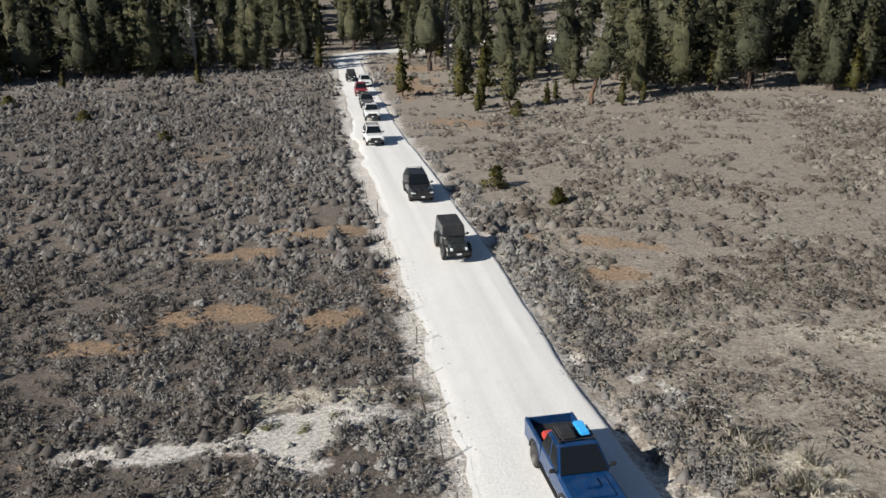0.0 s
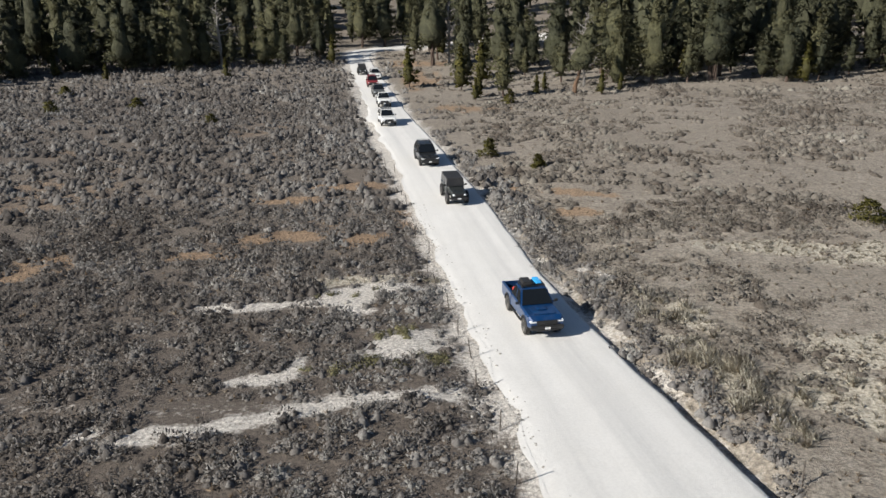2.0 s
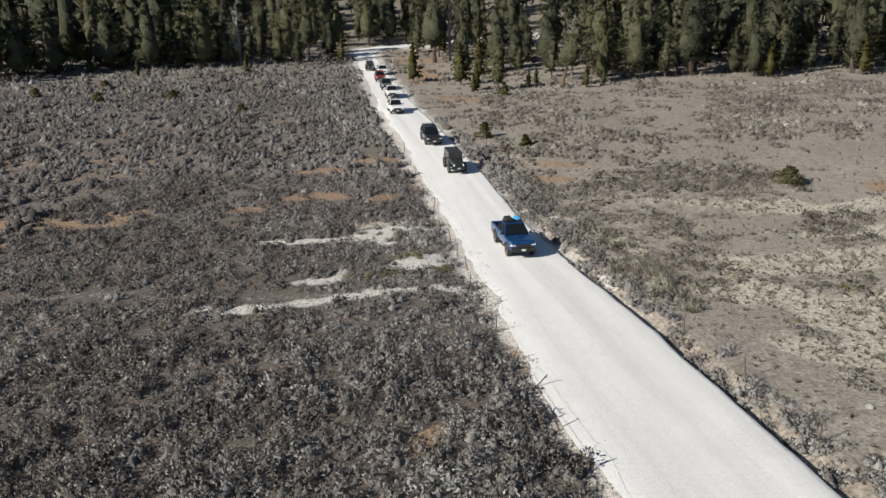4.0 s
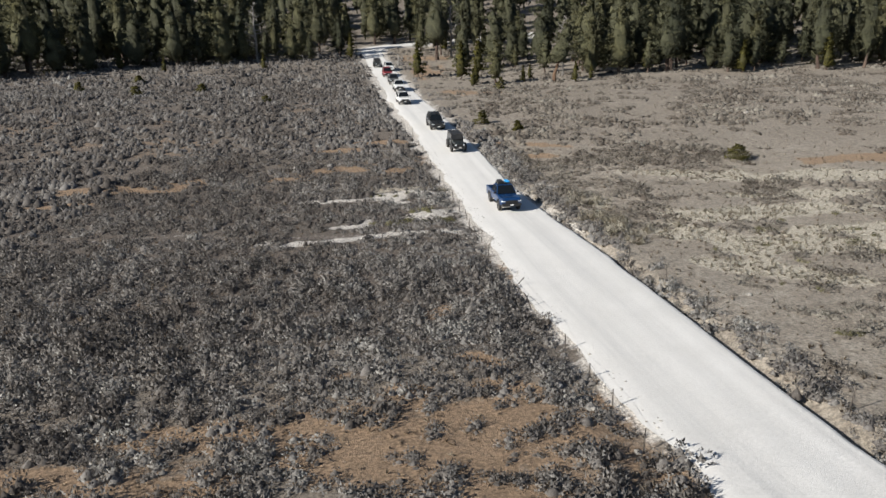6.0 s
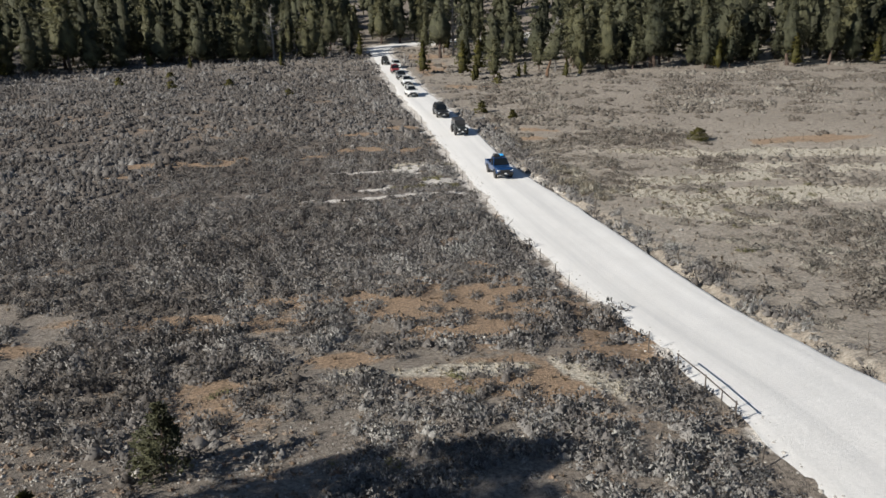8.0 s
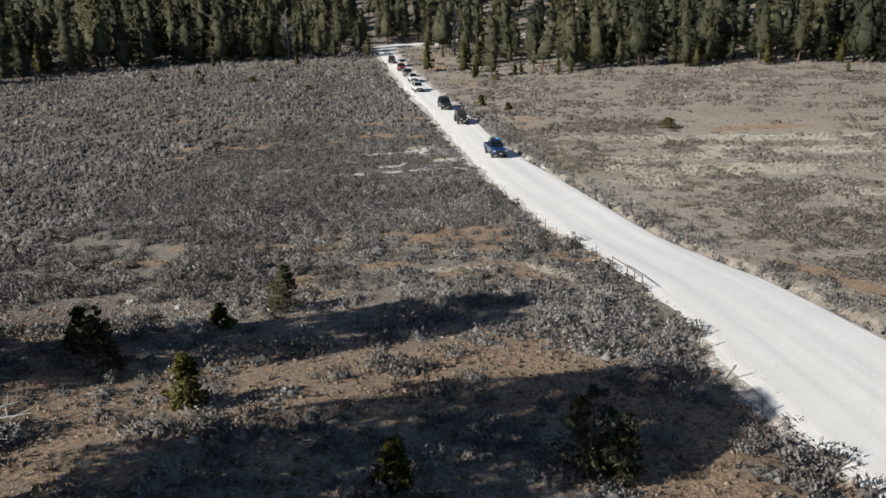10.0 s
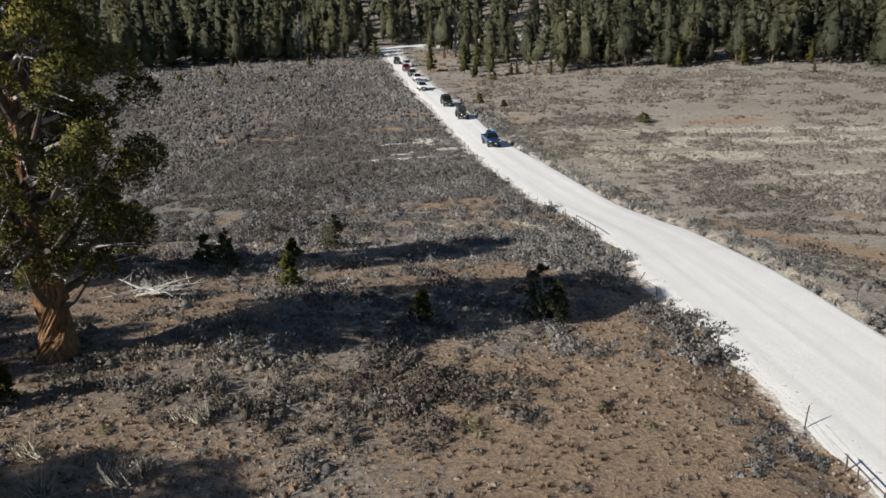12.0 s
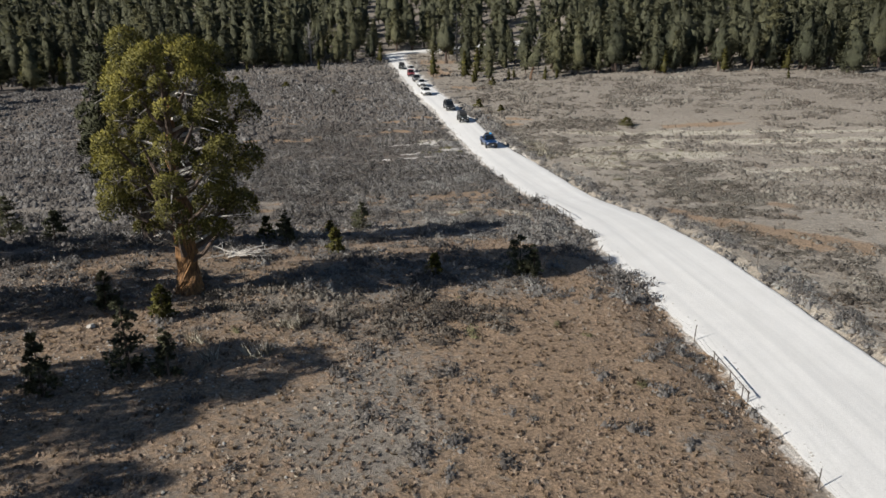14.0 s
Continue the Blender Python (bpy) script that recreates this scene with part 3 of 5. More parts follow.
for _ in range(9000):
    x = tree_r.uniform(-150, 150)
    edge = float(wood_edge(x))
    y = edge + tree_r.exponential(22.0) + tree_r.uniform(-2, 2)
    if abs(x) > 0.62 * (y + 104) + 12 or y > edge + 48:
        continue
    if abs(x - float(road_centre(min(y, 196)))) < 6.0:
        continue
    thin = 0.5 if -40 < x < 32 else 1.0
    gap = 4.3 if thin == 1.0 else 6.2
    if any((x - a) ** 2 + (y - b) ** 2 < gap * gap for a, b in spots):
        continue
    spots.append((x, y))
    if len(spots) >= 240:
        break
# unseen trees carry the wood forward beside the meadow, added to shade the left
for _ in range(160):
    y = tree_r.uniform(48, 74)
    x = -(0.64 * (y + 104) + 12) - tree_r.uniform(0, 34)
    if all((x - a) ** 2 + (y - b) ** 2 > 40 for a, b in spots):
        spots.append((x, y))
for x, y in spots:
    deep = y - float(wood_edge(x))
    k = int(tree_r.choice([0, 1, 2, 3, 4, 5, 6], p=[.2, .2, .16, .14, .1, .1, .1] if deep < 25 else [.28, .27, .15, .06, .2, .02, .02]))
    put_tree(k, placed(x, y, tree_r.uniform(0, 360), tree_r.uniform(0.6, 1.0), tree_r.uniform(0.92, 1.12)))


def dead_pine(x, y, h, seed):
    """A bare grey snag with twisted limbs."""
    r = np.random.default_rng(seed)
    thing = tagged(new("dead_pine_tree"), "bare grey dead pine with twisted limbs in the wood", "tree")
    thing.location = (x, y, float(height(x, y)) - 0.1)
    bm = bmesh.new()
    tube(bm, [(0, 0, -0.3), (0.1, 0, h * 0.3), (-0.15, 0.1, h * 0.6), (0.1, 0, h)], [0.42, 0.33, 0.22, 0.04], 9)
    mesh_ob("trunk", bm, M_SNAG, thing)
    for k in range(24):
        z = h * (0.25 + 0.7 * k / 24)
        a, l = r.uniform(0, 6.28), h * (0.24 - 0.16 * k / 24) * r.uniform(0.7, 1.2)
        m = (math.cos(a) * l * 0.5, math.sin(a) * l * 0.5, z + l * r.uniform(0.0, 0.3))
        e = (math.cos(a + r.normal(0, 0.4)) * l, math.sin(a) * l, z + l * r.uniform(0.1, 0.7))
        bm = bmesh.new()
        tube(bm, [(0, 0, z), m, e], [0.12, 0.08, 0.025], 5)
        for _ in range(5):
            f = Vector(m).lerp(Vector(e), r.uniform(0, 1))
            tube(bm, [tuple(f), (f.x + r.normal(0, .6), f.y + r.normal(0, .6), f.z + r.uniform(0.1, 0.9))], [0.05, 0.015], 4)
        mesh_ob("limb", bm, M_SNAG, thing)


dead_pine(1.6, 152, 17, 61)
dead_pine(-46, 143, 14, 62)
dead_pine(24, 113, 12, 63)


def far_woods():
    """The wooded hillside behind, too thick to count."""
    r = np.random.default_rng(33)
    kinds = []
    for k in range(6):
        h = 15 + k
        tri, tone = conifer_crown(h, 4.2 + 0.15 * k, 0.12, 20, 4, 1.5, r, 0.75, 0.45)
        s = sprigs(np.array([[0.0, 0, 0]] * 3), unit(np.array([[0, 0, 1.0]] * 3)), np.full(3, h * 0.9), np.full(3, 0.55), r)
        kinds.append((np.concatenate([tri, s]), np.concatenate([tone, np.zeros(9)]), np.concatenate([round_normals(tri, lambda c: 0.25 * (c[:, 2] - 0.35 * h), 0.16, r, 0.2), np.tile([[-0.9, -0.4, 0.1]], (9, 1))])))
    vs, ts, ns = [], [], []
    n = 0
    for _ in range(12000):
        y = r.uniform(100, 520)
        x = r.uniform(-1, 1) * (0.64 * (y + 104) + 20)
        deep = y - float(wood_edge(x))
        if deep < 16 or abs(x - float(road_centre(min(y, 196)))) < 6.5 or r.uniform() > (0.30 if deep < 46 else 0.66) * (1.0 if deep > 120 or not -45 < x < 35 else 0.5):
            continue
        tri, tone, nrm = kinds[int(r.integers(6))]
        a, s = r.uniform(0, 6.28), r.uniform(0.8, 1.2)
        c, d = math.cos(a) * s, math.sin(a) * s
        vs.append(np.stack([tri[:, 0] * c - tri[:, 1] * d + x, tri[:, 0] * d + tri[:, 1] * c + y, tri[:, 2] * s + float(height(x, y))], -1))
        ns.append(np.stack([(nrm[:, 0] * c - nrm[:, 1] * d) / s, (nrm[:, 0] * d + nrm[:, 1] * c) / s, nrm[:, 2]], -1))
        ts.append(np.clip(tone * 0.7 + r.uniform(-0.05, 0.2), 0, 1))
        n += 1
        if n >= 1900:
            break
    me = tri_mesh("far_woods", np.concatenate(vs), M_PINE, np.concatenate(ts), np.concatenate(ns))
    tagged(new("far_woods", me), "dense dark pine woods rising over the hillside", "woods", kind="stuff")


far_woods()


def big_juniper(x, y, h, seed, clumps, spread, label, trunk_r, mat=M_JUNIPER, bark=M_REDBARK, off=0.0, dense=1.0, bare=0.0):
    """An old juniper: ridged trunk, forking limbs, crown of spray clumps, bleached dead wood inside."""
    r = np.random.default_rng(seed)
    thing = tagged(new("old_juniper_tree"), label, "tree")
    thing.location = (x, y, float(height(x, y)) - 0.1)
    bm = bmesh.new()
    top = h * 0.36
    tube(bm, [(0, 0, -0.4), (0, 0, 0.15), (0.03, 0, 1.0), (0.05, 0.05, 2.4), (0.0, 0.1, top), (-0.1, 0.1, h * 0.55), (0.15, 0, h * 0.8)],
         [trunk_r * 1.3, trunk_r * 1.15, trunk_r * .95, trunk_r * .86, trunk_r * .8, trunk_r * .5, trunk_r * .15], 26, 0.16, seed)
    mesh_ob("trunk", bm, bark, thing, "reddish orange fibrous bark trunk" if bark is M_REDBARK else "")
    cl, tips = [], []
    for i in range(clumps):
        u = (i + 0.5) / clumps
        z = h * (0.27 + 0.70 * u)
        env = spread * min(1.0, 0.66 + 1.3 * u) * (1 - max(0, u - 0.62) / 0.55) ** 0.5
        a = i * 2.39996 + r.normal(0, 0.35)
        rad = env * r.uniform(0.35, 1.0) ** 0.6
        cl.append((math.cos(a) * rad + off * min(1.0, 0.3 + u), math.sin(a) * rad, z + r.normal(0, 0.25), r.uniform(0.42, 1.0) * spread / 3.8))
    for i in range(0, clumps, 3):
        cx, cy, cz, cr = cl[i]
        bm = bmesh.new()
        z0 = max(1.9, cz - r.uniform(1.5, 3.4))
        mid = (cx * 0.45, cy * 0.45, z0 + (cz - z0) * 0.35)
        tube(bm, [(0, 0, z0), mid, (cx * 0.85, cy * 0.85, cz - 0.1), (cx, cy, cz + cr * 0.4)], [trunk_r * .3, trunk_r * .18, 0.06, 0.02], 7)
        mesh_ob("limb", bm, M_BARK, thing)
    for i in range(1, clumps, 2):
        cx, cy, cz, cr = cl[i]
        bm = bmesh.new()
        z0 = cz - r.uniform(0.4, 1.6)
        e = Vector((cx * 1.12, cy * 1.12, cz - 0.6))
        tube(bm, [(cx * 0.1, cy * 0.1, z0), (cx * 0.5, cy * 0.5, z0 + 0.5), tuple(e)], [0.11, 0.075, 0.016], 5)
        tw = bmesh.new()
        for _ in range(8 if not bare else 22):
            f = e * r.uniform(0.4, 0.98)
            f.z = z0 + 0.4 + r.uniform(0, 0.4)
            tube(tw, [tuple(f), (f.x + r.normal(0, .5), f.y + r.normal(0, .5), f.z + r.uniform(0.1, 0.9))], [0.035, 0.007], 4)
        mesh_ob("twig", tw, M_POST, mesh_ob("dead_branch", bm, M_DEAD, thing, "bleached bare grey branch"))
    vs, ts, ns = [], [], []
    for cx, cy, cz, cr in cl:
        if cz < h * 0.66 and cx > -0.4 * spread and r.uniform() < bare:
            continue
        n = int(410 * dense * (cr / 0.85) ** 2)
        d = unit(r.normal(size=(n, 3)))
        d[:, 2] = np.where(d[:, 2] < -0.35, -d[:, 2] * 0.5, d[:, 2])
        d = unit(d)
        inner = r.uniform(0.45, 1.0, n) ** 0.4
        lump = 0.72 + 0.5 * fbm(d[:, 0] * 3 + cx, d[:, 1] * 3 + d[:, 2] * 2 + cz, 1.0, 5, 3)
        c = np.array([cx, cy, cz]) + d * (cr * lump * inner)[:, None] * np.array([1.0, 1.0, 1.15])
        way = unit(d + r.normal(0, 0.55, (n, 3)) + np.array([0, 0, 0.35]))
        vs.append(sprigs(c, way, r.uniform(0.16, 0.38, n) / dense, r.uniform(0.08, 0.2, n) / dense ** 0.5, r))
        ns.append(np.repeat(unit(0.95 * d + 0.3 * unit(np.array([[cx, cy, 0.3 * (cz - h * 0.5)]])) + r.normal(0, 0.28, (n, 3))), 3, 0))
        # shading painted into the tone: deep and low sprays darker, upper ones lighter
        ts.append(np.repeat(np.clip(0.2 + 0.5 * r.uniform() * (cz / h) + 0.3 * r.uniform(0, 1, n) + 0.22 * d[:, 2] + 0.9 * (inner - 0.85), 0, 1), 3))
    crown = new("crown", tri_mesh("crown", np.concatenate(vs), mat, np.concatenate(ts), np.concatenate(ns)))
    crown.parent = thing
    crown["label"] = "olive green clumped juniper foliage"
    return thing


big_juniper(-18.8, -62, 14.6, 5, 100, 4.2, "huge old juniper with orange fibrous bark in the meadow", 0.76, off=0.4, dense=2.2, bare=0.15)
big_juniper(-25.6, -50.8, 14.6, 6, 84, 3.5, "old juniper standing behind the largest one, its foliage painted in shade tones", 0.36, M_SHADY, M_BARK)
big_juniper(-43, -60, 15.5, 8, 60, 4.6, "tall juniper on the slope that shades the meadow", 0.5)
big_juniper(-36.0, -84.4, 15, 9, 80, 4.2, "tall juniper on the slope that shades the stones", 0.5)
big_juniper(-36, -70, 11, 10, 46, 3.8, "lower juniper among the stones of the slope", 0.4)


big_juniper(-54, -68, 14, 13, 50, 4.2, "tall juniper far up the stony slope", 0.5)
big_juniper(-38, -93, 14, 12, 50, 3.2, "tall juniper on the slope above the stones", 0.5)


def sapling(x, y, h, w, seed, mat, label, name="juniper_sapling", n=60):
    r = np.random.default_rng(seed)
    thing = tagged(new(name), label, "sapling")
    thing.location = (x, y, float(height(x, y)) - 0.03)
    bm = bmesh.new()
    tube(bm, [(0, 0, -0.2), (0.02, 0, h * 0.4), (0, 0.02, h * 0.9)], [0.03 + h * .018, 0.02 + h * .01, 0.008], 6)
    mesh_ob("trunk", bm, M_BARK, thing)
    tri, tone = conifer_crown(h, w, 0.04, n, 26 if n > 40 else 14, 0.15 + 0.012 * h, r, 0.7, 0.4, False)
    crown = new("crown", tri_mesh("crown", tri, mat, tone, round_normals(tri, h * 0.35, 0.35, r)))
    crown.parent = thing
    return thing


DARKSAP, OLIVESAP = "small dark green juniper sapling among sagebrush", "small olive green juniper sapling among sagebrush"
for i, (x, y, h, w, dark) in enumerate([(-11.1, -37.3, 2.5, 1.3, 1), (-4.1, -55.9, 1.6, .65, 0), (-11.5, -51.3, 1.9, .8, 0), (1.9, -54.3, 2.8, 1.5, 1), (2.8, -54.9, 2.3, .8, 1),
                                        (-15.8, -48.4, 2.7, 1.1, 1), (-18, -45.3, 1.9, .9, 0), (-18.9, -66.3, 1.9, .75, 0), (-22.3, -65.4, 2.3, .7, 1), (-37.6, -48, 3.2, 1.5, 1),
                                        (-33, -50, 2.4, 1.3, 1), (-28, -46, 2.0, 1.0, 1), (-13.5, -41, 1.2, .7, 0), (-24, -43, 1.6, .9, 0)]):
    sapling(x, y, h, w, 100 + i, M_PINE if dark else M_JUNIPER, DARKSAP if dark else OLIVESAP)
for i, (x, y, h, w) in enumerate([(-17.9, -73.2, 3.9, 1.2), (-16.2, -73, 2.3, .7), (-20.9, -75.1, 3.0, .9)]):
    sapling(x, y, h, w, 130 + i, M_PINE, "slim young pine with open branches beside the stones", "pine_sapling", 44)
for i, (x, y, h, w) in enumerate([(4.6, 61, 1.9, 1.4), (9, 56, 1.3, .95), (32, 38.6, 1.7, 1.9), (-54, 87, 1.6, 1.6), (-44, 92, 1.4, 1.3), (-66, 92, 1.7, 1.2), (-30, 80, 1.2, 1.2), (-60, 104, 1.5, 1.7), (10, 96, 2.0, 1.3)]):
    sapling(x, y, h, w, 150 + i, M_JUNIPER, "rounded olive green bush in the open meadow", "juniper_bush")


def fallen_branch(x, y):
    r = np.random.default_rng(44)
    thing = tagged(new("fallen_branch"), "bleached grey fallen tree limb with bare twigs lying on sagebrush", "dead branch")
    thing.location = (x, y, float(height(x, y)))
    for i in range(11):
        bm = bmesh.new()
        a = r.normal(-0.25, 0.42) + (math.pi if i % 3 == 0 else 0)
        l = r.uniform(1.3, 3.0)
        z = r.uniform(0.1, 0.4)
        s = Vector((r.uniform(-1.2, 0.4), r.normal(0, 0.35), z))
        m = s + Vector((math.cos(a), math.sin(a), r.uniform(-.02, .3))) * l * 0.5
        e = s + Vector((math.cos(a + r.normal(0, .3)), math.sin(a), r.uniform(0, .25))) * l
        tube(bm, [tuple(s), tuple(m), tuple(e)], [0.1, 0.06, 0.016], 6)
        for _ in range(5):
            f = s.lerp(e, r.uniform(0.3, 0.95))
            tube(bm, [tuple(f), (f.x + r.normal(0, .45), f.y + r.normal(0, .45), f.z + r.uniform(0, .5))], [0.025, 0.006], 4)
        mesh_ob("branch", bm, M_DEAD, thing)


fallen_branch(-17.8, -54.6)


# ---- low growth over the meadow ----
def brush_kind(n, r, lobes=5, flat=0.62, coarse=1.0):
    """One shrub about a metre across: several heads grown together, each a round thicket of short sprigs over a woody
    heart. Shade is painted in: tops toned lighter, insides and heart darker.
    """
    tris, normals, shifts = [], [], []
    m = max(4, n // lobes)
    for k in range(lobes):
        a, off = r.uniform(0, 6.28), 0.0 if k == 0 else r.uniform(0.15, 0.37)
        mid = np.array([math.cos(a) * off * 1.25, math.sin(a) * off * 0.9, 0.0])
        rad = r.uniform(0.16, 0.27) * (1.15 if k == 0 else 1.0)
        lift = r.uniform(0.75, 1.25) * flat * 1.3
        d = unit(r.normal(size=(m, 3)) + np.array([0, 0, 0.4]))
        d[:, 2] = np.abs(d[:, 2])
        deep = r.uniform(0.62, 1.0, m) ** 0.6
        c = mid + d * (rad * deep)[:, None] * np.array([1, 1, lift])
        way = unit(d + r.normal(0, 0.7, (m, 3)) + np.array([0, 0, 0.15]))
        tris.append(sprigs(c, way, r.uniform(0.04, 0.085, m) * coarse, r.uniform(0.032, 0.054, m) * coarse, r))
        normals.append(np.repeat(d + r.normal(0, 0.24, (m, 3)), 3, 0))
        own = r.normal(0, 0.05)
        # painted light and shade: tone rises with upward sprigs, falls deep inside
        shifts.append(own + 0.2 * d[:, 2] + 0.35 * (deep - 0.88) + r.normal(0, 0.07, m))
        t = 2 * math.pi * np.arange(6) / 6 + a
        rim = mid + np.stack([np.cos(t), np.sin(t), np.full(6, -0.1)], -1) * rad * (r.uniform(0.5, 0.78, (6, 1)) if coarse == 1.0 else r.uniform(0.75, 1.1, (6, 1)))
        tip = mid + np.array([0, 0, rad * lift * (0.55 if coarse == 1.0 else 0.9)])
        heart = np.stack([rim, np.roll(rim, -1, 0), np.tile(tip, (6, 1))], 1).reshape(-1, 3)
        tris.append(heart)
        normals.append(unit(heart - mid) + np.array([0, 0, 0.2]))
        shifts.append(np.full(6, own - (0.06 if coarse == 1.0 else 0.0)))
    return np.concatenate(tris), unit(np.concatenate(normals)), np.concatenate(shifts)


def scatter(name, label, category, mat, xs, ys, sizes, tones, kinds, tall=None):
    r = np.random.default_rng(len(xs))
    zs = height(xs, ys)
    pick = r.integers(0, len(kinds), len(xs))
    turn = r.uniform(0, 6.28, len(xs))
    tall = r.uniform(0.75, 1.25, len(xs)) if tall is None else tall
    vs, ts, ns = [], [], []
    for k, (tri, nrm, *shift) in enumerate(kinds):
        m = np.where(pick == k)[0]
        if not len(m):
            continue
        c, s = (np.cos(turn[m]) * sizes[m])[:, None], (np.sin(turn[m]) * sizes[m])[:, None]
        x = tri[None, :, 0] * c - tri[None, :, 1] * s + xs[m, None]
        y = tri[None, :, 0] * s + tri[None, :, 1] * c + ys[m, None]
        z = tri[None, :, 2] * (sizes[m] * tall[m])[:, None] + zs[m, None] - 0.02
        vs.append(np.stack([x, y, z], -1).reshape(-1, 3))
        c, s = np.cos(turn[m])[:, None], np.sin(turn[m])[:, None]
        ns.append(np.stack([nrm[None, :, 0] * c - nrm[None, :, 1] * s, nrm[None, :, 0] * s + nrm[None, :, 1] * c, np.broadcast_to(nrm[None, :, 2], x.shape)], -1).reshape(-1, 3))
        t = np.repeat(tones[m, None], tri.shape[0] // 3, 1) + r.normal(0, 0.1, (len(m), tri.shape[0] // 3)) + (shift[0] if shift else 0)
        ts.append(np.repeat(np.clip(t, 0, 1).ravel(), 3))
    me = tri_mesh(name, np.concatenate(vs), mat, np.concatenate(ts), np.concatenate(ns))
    tagged(new(name, me), label, category, kind="stuff")


def seen_from_path(x, y):
    return (np.abs(x) < 0.63 * (y + 104) + 6) & (y > -86)


def sage_density(x, y):
    out, side = off_road(x, y)
    sand, rust, straw = cover(x, y)
    d = np.where(side < 0, 1.0, 0.95)
    d = d * np.where(side > 0, 1 - 0.95 * np.exp(-(((x - 40) / 30) ** 2 + ((y - 51 + 0.3 * (np.minimum(x, 46) - 27)) / 6) ** 2) ** 2), 1)
    d = d * np.where(side > 0, 1 - 0.75 * np.exp(-(((x - 21) / 7) ** 2 + ((y + 5) / 13) ** 2)), 1)
    d = d * np.where(side > 0, (1 - 0.95 * np.exp(-(((x - 20.5) / 8.5) ** 2 + ((y - 32.3) / 5) ** 2) ** 2)) * (1 - 0.7 * np.exp(-(((x - 26) / 20) ** 2 + ((y - 86) / 12) ** 2) ** 2)), 1)
    d = d * (1 - 0.35 * (1 - ss(-48, -36, y))) * (1 - 0.62 * (1 - ss(-64, -57, y)) * np.where(out < 4, 0.3, 1) * (1 - np.exp(-(((x + 5) / 7) ** 2 + ((y + 61) / 4) ** 2))))
    d = d * (1 - 0.8 * (side < 0) * ss(29, 35, -y + 0.15 * x) * ss(2, 8, -x) * (1 - 0.6 * ss(42, 46, -y)))
    d = d * (1 - 0.55 * ss(0, 10, y - wood_edge(x)))
    d = d * (1 - 0.86 * ss(0.3, 0.95, rust)) * (1 - 0.97 * sand) * (1 - 0.85 * straw)
    wash, track = trails(x, y)
    d = d * (1 - 0.95 * np.clip(1.4 * np.maximum(wash, track), 0, 1))
    small, wide = fbm(x, y, 2.3, 113, 2), fbm(x, y, 9.0, 117, 3)
    mats = np.maximum(ss(27, 38, y), 1 - ss(-20, -10, y))
    mats = np.where(side > 0, 1.0, mats)
    small = small * (1 - mats) + np.where(side > 0, fbm(x, y * 1.3, 4.2, 121, 3), fbm(x, y * 1.15, 2.9, 119, 2)) * mats
    full = 1 - ss(27, 38, y)
    gap = np.where(side < 0, 0.28 * (1 - full) + (0.12 + 0.25 * (1 - ss(-20, -8, y))) * full, 0.60 - 0.24 * ss(0.36, 0.6, wide))
    d = d * (0.06 - 0.03 * mats + 1.1 * ss(gap - 0.03, gap + 0.05, small))
    bare = np.exp(-((out - 5.2) / 1.9) ** 2) * (side > 0) * ss(-34, -26, y) * (1 - ss(14, 22, y))
    d = d * (1 - 0.95 * bare)
    d = np.where((side > 0) & (out > 0.9) & (out < 1.9 + 5.6 * ss(12, 20, y) * (1 - ss(25, 29, y)) + 4.0 * ss(34, 40, y) * (1 - ss(50, 60, y)) + 1.6 * (fbm(x, y, 3.0, 129, 2) - 0.5)) & (y < 75), np.maximum(d, 0.97 * (1 - straw)), d)
    d = np.maximum(d, 0.8 * (np.exp(-(((x + 8) / 11) ** 2 + ((y + 63.6) / 4.2) ** 2)) > 0.45) * (small > 0.34))
    d = np.maximum(d, 0.75 * (side < 0) * (out > 0.9) * (1 - ss(3.0, 6.5, out)) * (y < -42) * (small > 0.4))
    d = np.where((side < 0) & (out > 0.9) & (out < 4.2) & (y < -19) & (y > -42), np.maximum(d, 0.95 * (1 - sand) * (1 - rust) * (small > 0.28)), d)
    return np.where(out < np.where(side > 0, 0.55, np.where(y < -18, 0.5 + (0.7 + 1.6 * ss(42, 50, -y)) * ss(0.35, 0.7, fbm(x, y, 4.0, 123, 2)), 1.6)), 0, d)


def grow(step, region, seed):
    r = np.random.default_rng(seed)
    x0, x1, y0, y1 = region
    gx2, gy2 = np.meshgrid(np.arange(x0, x1, step), np.arange(y0, y1, step))
    x = gx2.ravel() + r.uniform(-0.8, 0.8, gx2.size) * step
    y = gy2.ravel() + r.uniform(-0.8, 0.8, gx2.size) * step
    ok = seen_from_path(x, y) & (r.uniform(0, 1, x.size) < sage_density(x, y))
    return x[ok], y[ok]


